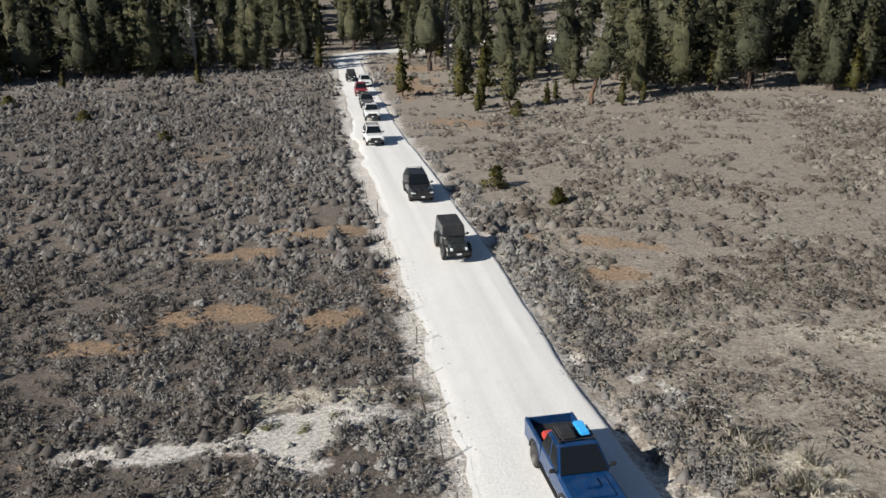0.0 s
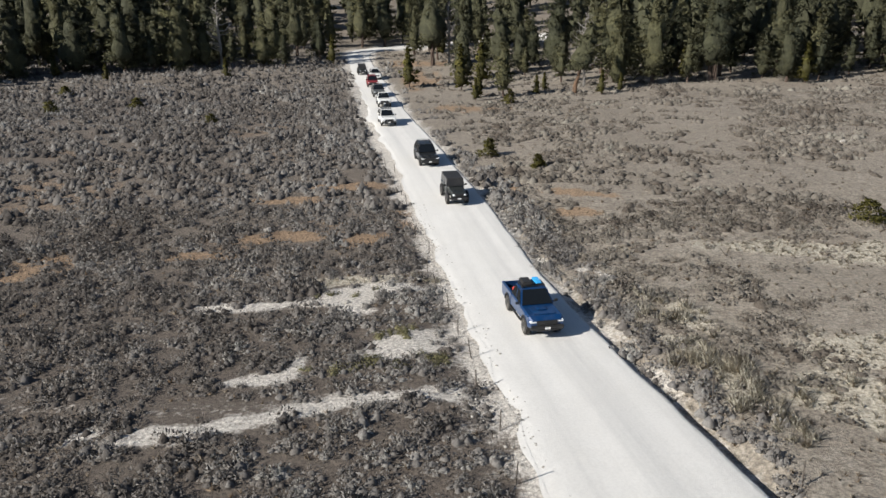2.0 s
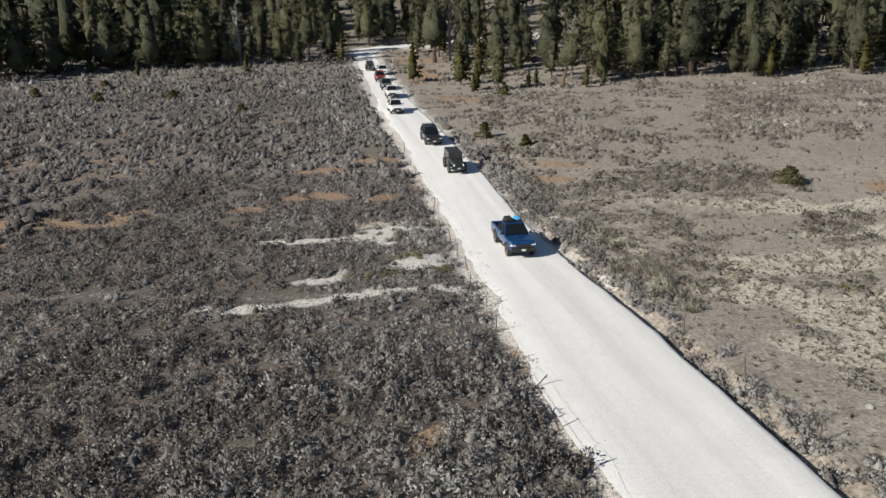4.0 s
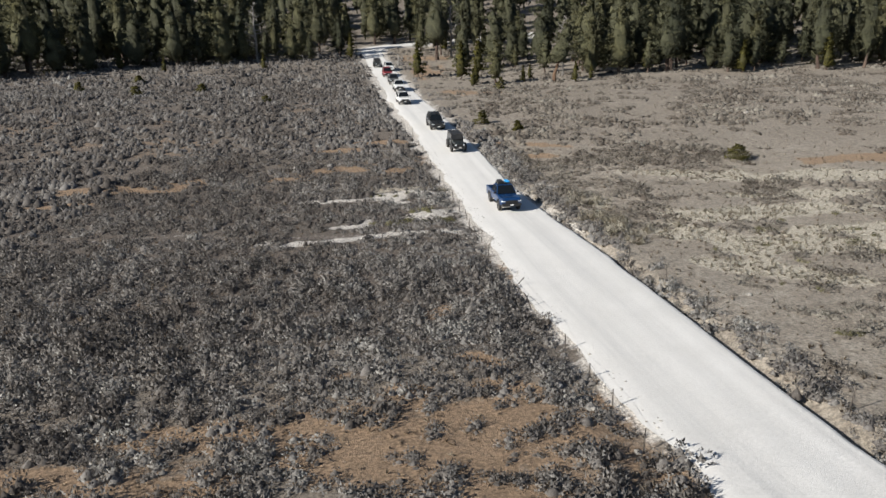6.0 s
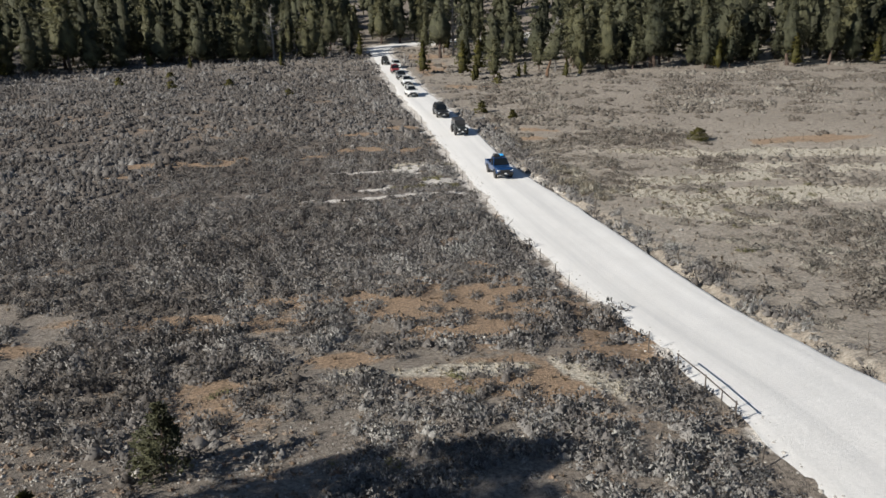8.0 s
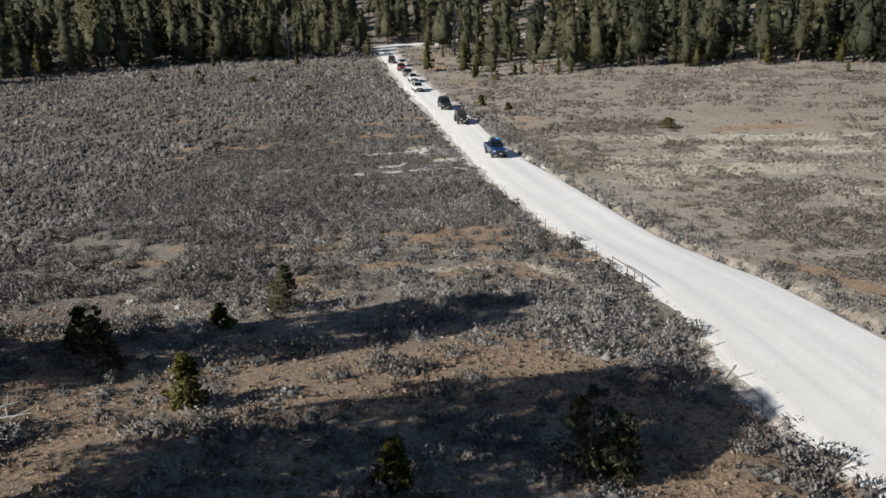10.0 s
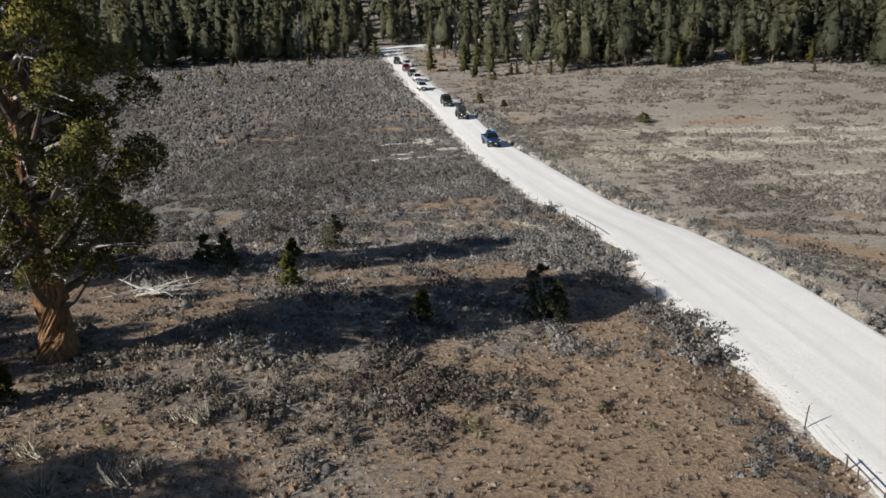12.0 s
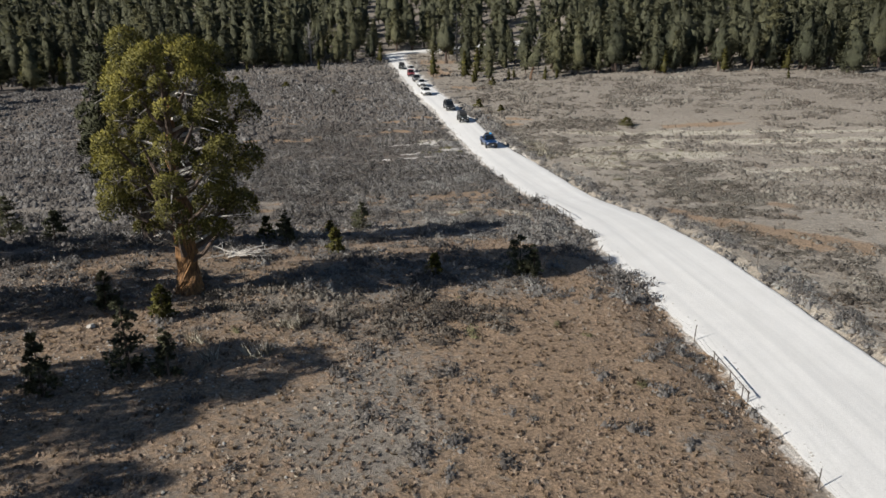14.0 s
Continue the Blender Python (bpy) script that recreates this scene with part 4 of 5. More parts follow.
def sage(name, step, region, hole, sprig_count, seed, label, fat, dry_label):
    r = np.random.default_rng(seed + 500)
    x, y = grow(step, region, seed)
    if hole:
        ok = ~((x > hole[0]) & (x < hole[1]) & (y > hole[2]) & (y < hole[3]))
        x, y = x[ok], y[ok]
    size = step * (0.62 + 1.15 * r.uniform(0, 1, len(x)) ** 1.6) * fat * (0.85 + 0.5 * fbm(x, y, 9.0, 131, 2)) * np.where(y < -66, 0.7, 1.0) * np.where(x > road_centre(y), np.where(off_road(x, y)[0] < 5, 0.85 + 0.55 * ss(4, 16, y) * (1 - ss(40, 55, y)), 1.1), 1.0)
    # brush left of the road toned darker outwards, imitating its side-lit shade
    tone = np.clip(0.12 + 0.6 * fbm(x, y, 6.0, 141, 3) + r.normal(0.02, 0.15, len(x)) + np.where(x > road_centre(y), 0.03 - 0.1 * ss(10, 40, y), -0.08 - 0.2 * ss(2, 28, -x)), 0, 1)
    tall = r.uniform(0.8, 1.5, len(x)) * np.where((x > road_centre(y)) & (off_road(x, y)[0] > 4), 0.62, 1.0)
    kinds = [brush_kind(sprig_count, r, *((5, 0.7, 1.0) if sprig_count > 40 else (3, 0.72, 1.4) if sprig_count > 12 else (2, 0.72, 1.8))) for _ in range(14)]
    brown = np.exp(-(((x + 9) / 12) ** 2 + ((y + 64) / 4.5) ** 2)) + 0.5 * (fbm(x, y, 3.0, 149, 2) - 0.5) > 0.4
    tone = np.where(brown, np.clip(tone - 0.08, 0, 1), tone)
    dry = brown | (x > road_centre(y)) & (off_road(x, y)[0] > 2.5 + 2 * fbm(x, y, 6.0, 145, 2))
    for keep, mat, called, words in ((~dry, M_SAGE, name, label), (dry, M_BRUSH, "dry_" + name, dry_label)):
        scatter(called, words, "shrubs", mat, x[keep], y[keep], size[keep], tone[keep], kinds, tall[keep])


NEAR, NEXT = (-34, 34, -86, 6), (-34, 34, 6, 44)
sage("sagebrush_near", 0.76, NEAR, None, 145, 1, "dense grey-green sagebrush covering the meadow beside the road", 1.66, "low brown-grey brush in mats over the drier meadow")
sage("sagebrush_beyond", 0.84, NEXT, None, 90, 4, "grey-green sagebrush thinning out across the middle of the meadow", 1.5, "low brown-grey brush in patches among bare soil")
sage("sagebrush_middle", 0.95, (-110, 110, -60, 95), (-34, 34, -86, 44), 24, 2, "grey sagebrush spread over the wider meadow", 1.5, "low brown brush spread in bands over the wide meadow")
sage("sagebrush_far", 1.5, (-150, 150, 95, 170), None, 8, 3, "thin grey sagebrush reaching in under the wood edge", 1.2, "thin brown brush on the bare ground before the wood")


def dry_tufts():
    r = np.random.default_rng(71)

    def tuft(n, up):
        d = unit(np.stack([r.normal(0, 1, n), r.normal(0, 1, n), np.full(n, up)], -1))
        return sprigs(d * 0.08, d, r.uniform(0.25, 0.6, n), r.uniform(0.04, 0.09, n), r), unit(np.repeat(d, 3, 0) + np.array([0, 0, 0.6]))
    kinds = [tuft(10, 1.3) for _ in range(6)]
    x, y = r.uniform(-30, 30, 52000), r.uniform(-86, 45, 52000)
    sand, rust, straw = cover(x, y)
    out, side = off_road(x, y)
    want = 0.06 + 0.30 * (1 - ss(-58, -46, y)) + 0.75 * straw + 0.05 * rust
    ok = (r.uniform(0, 1, x.size) < want) & (out > 0.9) & seen_from_path(x, y) & (sand < 0.5)
    x, y, straw = x[ok], y[ok], straw[ok]
    size = r.uniform(0.3, 0.65, len(x))
    tone = np.clip(0.30 - 0.1 * (1 - ss(-58, -46, y)) + 0.42 * straw + r.normal(0, 0.14, len(x)), 0, 1)
    scatter("dry_grass_tufts", "low brown and straw-coloured dry grass tufts on bare soil", "grass", M_DRY, x, y, size, tone, kinds)
    x, y = r.uniform(8, 80, 36000), r.uniform(-40, 95, 36000)
    sand, rust, straw = cover(x, y)
    ok = (r.uniform(0, 1, x.size) < 0.10 + 0.85 * straw) & seen_from_path(x, y) & (off_road(x, y)[0] > 1.2)
    x, y, straw = x[ok], y[ok], straw[ok]
    scatter("straw_grass", "pale straw-coloured grass in patches across the meadow", "grass", M_DRY, x, y, r.uniform(0.3, 0.65, len(x)), np.clip(0.42 + 0.45 * straw + r.normal(0, 0.12, len(x)), 0, 1), kinds)


dry_tufts()


def bunch_grass():
    """Tall straw-yellow bunches beside the road."""
    r = np.random.default_rng(77)

    def bunch():
        d = unit(np.stack([r.normal(0, 0.6, 46), r.normal(0, 0.6, 46), np.full(46, 1.0)], -1))
        root = np.stack([r.normal(0, 0.12, 46), r.normal(0, 0.12, 46), np.zeros(46)], -1)
        return sprigs(root, d, r.uniform(0.35, 0.8, 46), r.uniform(0.03, 0.06, 46), r), unit(np.repeat(d, 3, 0) + np.array([0, 0, 0.5]))
    spots = [(11.6, 22.9, 0.9, 0.9, 14), (12.5, 16.4, 0.9, 2.2, 40), (13.4, 12.4, 1.2, 1.4, 30), (-1.6, 28.6, 0.6, 0.5, 4), (-14.4, -70.3, 1.6, 1.2, 8), (-11.6, -66.5, 0.5, 0.4, 4)]
    x = np.concatenate([r.normal(a, c, n) for a, b, c, d, n in spots])
    y = np.concatenate([r.normal(b, d, n) for a, b, c, d, n in spots])
    scatter("bunch_grass", "tall pale yellow bunch grass beside the roadside sagebrush", "grass", M_DRY, x, y, r.uniform(0.7, 1.3, len(x)), np.clip(r.normal(0.85, 0.12, len(x)), 0, 1), [bunch() for _ in range(6)])


bunch_grass()


def rabbitbrush():
    """Olive shrubs round the pale washes and here and there in the open."""
    r = np.random.default_rng(79)
    spots = [(-4.6, 16.6, 1.4, 0.5, 9), (-3.2, 20.6, 1.0, 0.5, 6), (-0.6, 17.4, 0.6, 0.5, 5), (-6.3, 26.2, 1.0, 0.3, 4), (24, 8.5, 3.0, 2.0, 6), (30, 14, 6.0, 4.0, 8), (-8, -32, 8.0, 3.0, 7), (-4, -66, 6.0, 4.0, 6), (20, -2, 2.0, 4.0, 5)]
    x = np.concatenate([r.normal(a, c, n) for a, b, c, d, n in spots])
    y = np.concatenate([r.normal(b, d, n) for a, b, c, d, n in spots])
    ok = off_road(x, y)[0] > 1.2
    x, y = x[ok], y[ok]
    scatter("rabbitbrush", "rounded olive yellow shrubs scattered among grey sagebrush", "shrubs", M_RABBIT, x, y, r.uniform(0.7, 1.4, len(x)), np.clip(r.normal(0.45, 0.15, len(x)), 0, 1), [brush_kind(150, r, 5, 0.75) for _ in range(5)])


rabbitbrush()


def sprout(r):
    """A low tuft of few twigs over a small hump."""
    a = np.arange(5) * 1.2566 + r.uniform(0, 6)
    ring = np.stack([0.42 * np.cos(a), 0.42 * np.sin(a), np.full(5, -0.02)], -1) * r.uniform(0.7, 1.2, (5, 1))
    dome = np.stack([ring, np.roll(ring, -1, 0), np.tile([[0, 0, 0.3]], (5, 1))], 1).reshape(-1, 3)
    d = unit(np.stack([r.normal(0, 1, 6), r.normal(0, 1, 6), r.uniform(0.4, 1.2, 6)], -1))
    tri = np.concatenate([dome, sprigs(d * 0.25, d, r.uniform(0.12, 0.4, 6), r.uniform(0.08, 0.16, 6), r)])
    return tri, unit(tri + np.array([0, 0, 0.25]) + np.repeat(r.normal(0, 0.2, (11, 3)), 3, 0))


def low_scrub():
    """Low brown scrub on the open slope."""
    r = np.random.default_rng(171)
    x, y = r.uniform(-32, 17, 32000), r.uniform(-86, -30, 32000)
    want = (0.25 + 0.75 * ss(0.35, 0.6, fbm(x, y, 4.0, 181, 3))) * (1 - ss(-42, -32, y + 0.2 * x))
    ok = (r.uniform(0, 1, x.size) < want) & seen_from_path(x, y) & (off_road(x, y)[0] > 1.3)
    x, y = x[ok], y[ok]
    scatter("low_scrub", "low brown dry scrub dotted over the open slope", "shrubs", M_SCRUB, x, y, 0.13 + 0.35 * r.uniform(0, 1, len(x)) ** 2,
            np.clip(0.45 + r.normal(0, 0.25, len(x)), 0, 1), [sprout(r) for _ in range(8)])


low_scrub()


def outlying_brush():
    """Thin brush over the rest of the meadow, to the sides and behind."""
    r = np.random.default_rng(191)
    x, y = r.uniform(-110, 110, 26000), r.uniform(-150, 95, 26000)
    ok = ~seen_from_path(x, y) & (off_road(x, y)[0] > 1.5) & (r.uniform(0, 1, x.size) < (0.15 + 0.85 * ss(0.4, 0.5, fbm(x, y, 5.0, 197, 3))) * (0.25 + 0.75 * ss(-110, -40, y)))
    x, y = x[ok], y[ok]
    scatter("outlying_sagebrush", "thin grey sagebrush on the outlying meadow", "shrubs", M_SAGE, x, y, r.uniform(0.9, 1.6, len(x)),
            np.clip(0.35 + r.normal(0, 0.15, len(x)), 0, 1), [sprout(r) for _ in range(8)])


outlying_brush()


def pebbles():
    r = np.random.default_rng(81)
    shapes = []
    for k in range(5):
        bm = bmesh.new()
        bmesh.ops.create_icosphere(bm, subdivisions=1, radius=0.5) if k < 2 else bmesh.ops.create_cone(bm, cap_ends=True, cap_tris=True, segments=5, radius1=0.5, radius2=0.3, depth=0.7)
        bmesh.ops.triangulate(bm, faces=bm.faces)
        for v in bm.verts:
            v.co *= r.uniform(0.7, 1.15)
            v.co.z *= 0.62
        bm.verts.index_update()
        shapes.append((np.array([v.co[:] for v in bm.verts]), np.array([[v.index for v in f.verts] for f in bm.faces])))
        bm.free()

    def lay(name, label, x, y, size):
        vs, fs, n = [], [], 0
        z = height(x, y)
        for i in range(len(x)):
            v, f = shapes[i % 5 if size[i] > 0.16 else 2 + i % 3]
            a = r.uniform(0, 6.28)
            c, s = math.cos(a) * size[i], math.sin(a) * size[i]
            vs.append(np.stack([v[:, 0] * c - v[:, 1] * s + x[i], v[:, 0] * s + v[:, 1] * c + y[i], v[:, 2] * size[i] + z[i] + 0.12 * size[i]], -1))
            fs.append(f + n)
            n += len(v)
        tagged(new(name, raw_mesh(name, np.concatenate(vs), np.concatenate(fs), M_STONE)), label, "stones", kind="stuff")

    x, y = r.normal(-18, 9, 21000), r.uniform(-82, -31, 21000)
    want = ss(0.42, 0.6, fbm(x, y, 6.0, 151, 3)) * np.where(y < -48, 1.7 * np.exp(-((x + 24) / 6) ** 2 - ((y + 67) / 7) ** 2) + 0.12 * (x < -8), 1.2 * np.exp(-((x + 13) / 11) ** 2) * ss(31, 36, -y))
    ok = (r.uniform(0, 1, len(x)) < want) & seen_from_path(x, y)
    lay("scree_stones", "pale angular stones scattered over the slope", x[ok], y[ok], 0.04 + 0.15 * r.uniform(0, 1, ok.sum()) ** 2.4)
    y = r.uniform(-85, 45, 2600)
    x = road_centre(y) - road_half(y) - np.abs(r.normal(0, 1.0, len(y))) + 0.25
    ok = r.uniform(0, 1, len(y)) < 0.2 + 0.8 * ss(0.4, 0.6, fbm(x, y, 5.0, 161, 2))
    lay("roadside_gravel", "white limestone gravel spilled along the road edge", x[ok], y[ok], r.uniform(0.05, 0.2, ok.sum()))


pebbles()


# ---- vehicles in convoy; each faces -y in its own frame ----
def loft(bm, sections):
    rings = [[bm.verts.new(p) for p in s] for s in sections]
    n = len(rings[0])
    for a, b in zip(rings, rings[1:]):
        for i in range(n):
            bm.faces.new((a[i], a[(i + 1) % n], b[(i + 1) % n], b[i]))
    bm.faces.new(list(reversed(rings[0])))
    bm.faces.new(rings[-1])
    bmesh.ops.recalc_face_normals(bm, faces=bm.faces)


def ring(y, w, zb, zt, cut=0.09, lean=0.0):
    return [(-w + cut, y, zb), (w - cut, y, zb), (w, y, zb + cut), (w - lean, y, zt - cut), (w - cut - lean, y, zt), (-w + cut + lean, y, zt), (-w + lean, y, zt - cut), (-w, y, zb + cut)]


def block(bm, centre, size, bevel=0.02, segments=2):
    m = Matrix.Translation(centre) @ Matrix.Diagonal((*size, 1))
    made = bmesh.ops.create_cube(bm, size=1.0, matrix=m)
    if bevel:
        edges = list({e for v in made["verts"] for e in v.link_edges})
        bmesh.ops.bevel(bm, geom=edges, offset=bevel, segments=segments, affect="EDGES")


def lathe_x(bm, profile, segs=22):
    rings = []
    for x, r in profile:
        rings.append([bm.verts.new((x, r * math.cos(2 * math.pi * k / segs), r * math.sin(2 * math.pi * k / segs))) for k in range(segs)])
    for a, b in zip(rings, rings[1:]):
        for k in range(segs):
            bm.faces.new((a[k], a[(k + 1) % segs], b[(k + 1) % segs], b[k]))
    bm.faces.new(list(reversed(rings[0])))
    bm.faces.new(rings[-1])
    bmesh.ops.recalc_face_normals(bm, faces=bm.faces)


def pane(quad, inset, out=0.008, thick=0.02):
    """A glass pane laid on a four-cornered face."""
    q = [Vector(p) for p in quad]
    c = sum(q, Vector()) / 4
    nrm = (q[1] - q[0]).cross(q[3] - q[0]).normalized()
    if nrm.dot(c - Vector((0, 0.2, 1.2))) < 0:
        nrm = -nrm
    q = [p + (c - p).normalized() * inset for p in q]
    bm = bmesh.new()
    top = [bm.verts.new(p + nrm * out) for p in q]
    low = [bm.verts.new(p + nrm * (out - thick)) for p in q]
    bm.faces.new(top)
    bm.faces.new(list(reversed(low)))
    for i in range(4):
        bm.faces.new((top[i], low[i], low[(i + 1) % 4], top[(i + 1) % 4]))
    bmesh.ops.recalc_face_normals(bm, faces=bm.faces)
    return bm


def add_wheel(thing, x, y, r, width, name="wheel"):
    bm = bmesh.new()
    s = 1 if x > 0 else -1
    rim = [(-width * .42, r * .5), (-width * .45, r * .6), (width * .3, r * .6), (width * .44, r * .58), (width * .36, r * .5), (width * .3, r * .2), (width * .36, r * .14), (width * .36, 0.01)]
    lathe_x(bm, [(a * s, b) for a, b in rim])
    for k in range(6):
        a = k * math.pi / 3
        block(bm, (s * width * .34, math.cos(a) * r * .36, math.sin(a) * r * .36), (0.03, 0.06, 0.06), 0)
    rim_ob = mesh_ob(name, bm, M_RIM, thing)
    rim_ob.location = (x, y, r - 0.015)
    bm = bmesh.new()
    w = width / 2
    lathe_x(bm, [(-w * .8, r * .58), (-w, r * .72), (-w * .98, r * .9), (-w * .8, r), (w * .8, r), (w * .98, r * .9), (w, r * .72), (w * .8, r * .58)], 26)
    mesh_ob("tyre", bm, M_TYRE, rim_ob)


def vehicle(name, kind, paint, y, label, shift=0.0, front="bar", lift=0.0, rack=False):
    """kind: pickup, wagon or boxy. y: the road's y at its middle."""
    thing = tagged(new(name), label, {"pickup": "pickup truck", "wagon": "car", "boxy": "off-road car"}[kind], "convoy on the road")
    L, W, belt, roof = {"pickup": (5.4, 0.95, 1.16, 1.80), "wagon": (4.8, 0.95, 1.14, 1.80), "boxy": (4.3, 0.80, 1.18, 1.84)}[kind]
    belt, roof = belt + lift, roof + lift
    zb, r = 0.46 + lift, 0.40 + lift * 0.35
    f, b = -L / 2, L / 2
    yf, yr = f + 0.92, b - (1.22 if kind == "pickup" else 0.95)
    cowl = f + (1.62 if kind != "boxy" else 1.5)
    hood = belt - 0.05
    cab_back = {"pickup": 0.85, "wagon": b - 0.08, "boxy": b - 0.1}[kind]
    glass_top = cowl + (0.75 if kind != "boxy" else 0.22)
    dx = float(road_centre(y + 1) - road_centre(y - 1)) / 2
    slope = float(road_height(y + 1.5) - road_height(y - 1.5)) / 3
    thing.matrix_basis = Matrix.Translation((float(road_centre(y)) + shift, y, float(road_height(y)) + 0.03)) @ Matrix.Rotation(-math.atan(dx), 4, "Z") @ Matrix.Rotation(math.atan(slope), 4, "X")

    def arch(yy):
        for yc in (yf, yr):
            d = abs(yy - yc)
            if d < r + 0.1:
                return max(zb, r + math.sqrt(max(0.0, (r + 0.1) ** 2 - d * d)) - 0.02)
        return zb

    # lower body, arched over the wheels
    ys = sorted({f, f + 0.06, f + 0.3, cowl - 0.02, cowl + 0.2, b - 0.25, b - 0.03, b} | {yc + s * (r + 0.1) * k for yc in (yf, yr) for s in (-1, 1) for k in (0, .45, .75, .93, 1.0)})
    end = 0.82 if kind == "pickup" else b
    secs = []
    for yy in ys:
        if yy > end and kind == "pickup":
            continue
        nose = min(1.0, max(0.0, (yy - f) / 0.3))
        top = hood - 0.16 * (1 - nose) if yy < cowl else belt
        w = W * (0.90 + 0.10 * nose) if yy < 0 else W * (0.97 if yy > b - 0.04 else 1.0)
        low = arch(yy) + (0.12 * (1 - nose) if yy < yf else 0)
        secs.append(ring(yy, w, min(low, top - 0.22), top, 0.085, 0.03))
    if kind == "pickup":
        secs.append(ring(end, W, zb, belt, 0.085, 0.03))
    if kind == "boxy":
        secs = [[(px * (0.80 if s[0][1] < cowl else 1.0), py, pz) for px, py, pz in s] for s in secs]
    bm = bmesh.new()
    loft(bm, secs)
    mesh_ob("body", bm, paint, thing)
    bm = bmesh.new()
    block(bm, (0, (f + cowl) / 2 + 0.1, hood + 0.015), (W * (1.25 if kind == "pickup" else 1.1), cowl - f - 0.55, 0.06), 0.025)
    mesh_ob("bonnet", bm, paint, thing)
    # greenhouse
    wb, wt = W - 0.04, W - (0.24 if kind != "boxy" else 0.1)
    back_top = cab_back - {"pickup": 0.18, "wagon": 0.32, "boxy": 0.04}[kind]
    A, B, C, D = cowl, glass_top, back_top, cab_back
    bm = bmesh.new()
    low = [(-wb, A, belt - .02), (wb, A, belt - .02), (wb, D, belt - .02), (-wb, D, belt - .02)]
    up = [(-wt, B, roof), (wt, B, roof), (wt, C, roof), (-wt, C, roof)]
    loft(bm, [low, up])
    bmesh.ops.bevel(bm, geom=list(bm.edges), offset=0.045, segments=2, affect="EDGES")
    mesh_ob("cabin", bm, M_BLACK if kind == "boxy" else paint, thing)
    mesh_ob("windscreen", pane([low[0], low[1], up[1], up[0]], 0.085), M_GLASS, thing)
    mesh_ob("rear_window", pane([low[2], low[3], up[3], up[2]], 0.11), M_GLASS, thing)
    cuts = [0.0, 0.5, 1.0] if kind == "pickup" else [0.0, 0.36, 0.68, 1.0]
    for s in (-1, 1):
        lo = [Vector((s * wb, A + 0.12, belt)), Vector((s * wb, D, belt))]
        hi = [Vector((s * wt, B, roof - 0.03)), Vector((s * wt, C, roof - 0.03))]
        for u0, u1 in zip(cuts, cuts[1:]):
            mesh_ob("side_window", pane([lo[0].lerp(lo[1], u0), lo[0].lerp(lo[1], u1), hi[0].lerp(hi[1], u1), hi[0].lerp(hi[1], u0)], 0.06), M_GLASS, thing)
        bm = bmesh.new()
        block(bm, (s * (W + 0.12), cowl + 0.22, belt + 0.09), (0.2, 0.09, 0.16), 0.03)
        block(bm, (s * (W + 0.02), cowl + 0.22, belt + 0.03), (0.12, 0.04, 0.05), 0.01)
        mesh_ob("mirror", bm, M_BLACK, thing)
        bm = bmesh.new()
        if kind == "boxy":
            lathe_x(bm, [(0, 0.1), (0.05, 0.1), (0.07, 0.08), (0.075, 0.01)], 16)
            bmesh.ops.rotate(bm, verts=bm.verts, matrix=Matrix.Rotation(radians(-90), 3, "Z"))
            bmesh.ops.translate(bm, verts=bm.verts, vec=(s * 0.47, f - 0.005, hood - 0.26))
        else:
            block(bm, (s * (W - 0.24), f + 0.09, hood - 0.24), (0.38, 0.2, 0.15), 0.04)
        mesh_ob("headlight", bm, M_LAMP, thing, "clear headlight lens")
        bm = bmesh.new()
        block(bm, (s * (W - 0.14), b + 0.0, belt - 0.22), (0.16, 0.06, 0.32), 0.015)
        mesh_ob("tail_light", bm, M_RED, thing)
        bm = bmesh.new()
        block(bm, (s * (W + 0.02), (yf + yr) / 2, zb - 0.04), (0.13, yr - yf - 1.15, 0.05), 0.015)
        mesh_ob("side_step", bm, M_BLACK, thing)
        for yc in (yf, yr):
            bm = bmesh.new()
            ra = r + 0.115
            arc = [(s * (W + (0.0 if kind != "boxy" else 0.06)), yc + ra * math.cos(a), r + ra * math.sin(a)) for a in np.linspace(0.12, math.pi - 0.12, 11)]
            tube(bm, arc, [0.045 if kind != "boxy" else 0.09] * 11, 6)
            mesh_ob("fender_flare", bm, M_BLACK if kind != "wagon" else paint, thing)
            add_wheel(thing, s * (W - 0.10 if kind != "boxy" else W + 0.02), yc, r, 0.27)
    # face
    bm = bmesh.new()
    block(bm, (0, f - 0.005, hood - 0.30), (W * 1.15, 0.10, 0.26), 0.03)
    for k in range(7):
        block(bm, ((k - 3) * W * 0.15, f - 0.06, hood - 0.30), (0.03, 0.02, 0.22), 0)
    mesh_ob("grille", bm, M_BLACK, thing)
    bm = bmesh.new()
    block(bm, (0, f - 0.04, zb + 0.10), (W * 1.86, 0.22, 0.24), 0.06)
    block(bm, (0, f - 0.13, zb + 0.02), (W * 1.2, 0.1, 0.12), 0.03)
    mesh_ob("front_bumper", bm, M_BLACK if front != "paint" else paint, thing)
    bm = bmesh.new()
    block(bm, (0, b + 0.05, zb + 0.1), (W * 1.8, 0.18, 0.2), 0.05)
    mesh_ob("rear_bumper", bm, M_BLACK, thing)
    bm = bmesh.new()
    block(bm, (0, f - 0.165, zb + 0.1), (0.31, 0.012, 0.15), 0.004)
    mesh_ob("number_plate", bm, M_PLATE, thing, "plain white number plate")
    bm = bmesh.new()
    for yc in (yf, yr):
        block(bm, (0, yc, r), (2 * W - 0.3, 0.1, 0.1), 0.02)
    block(bm, (0, 0, zb - 0.03), (0.8, L - 1.2, 0.12), 0.02)
    mesh_ob("axles", bm, M_BLACK, thing)
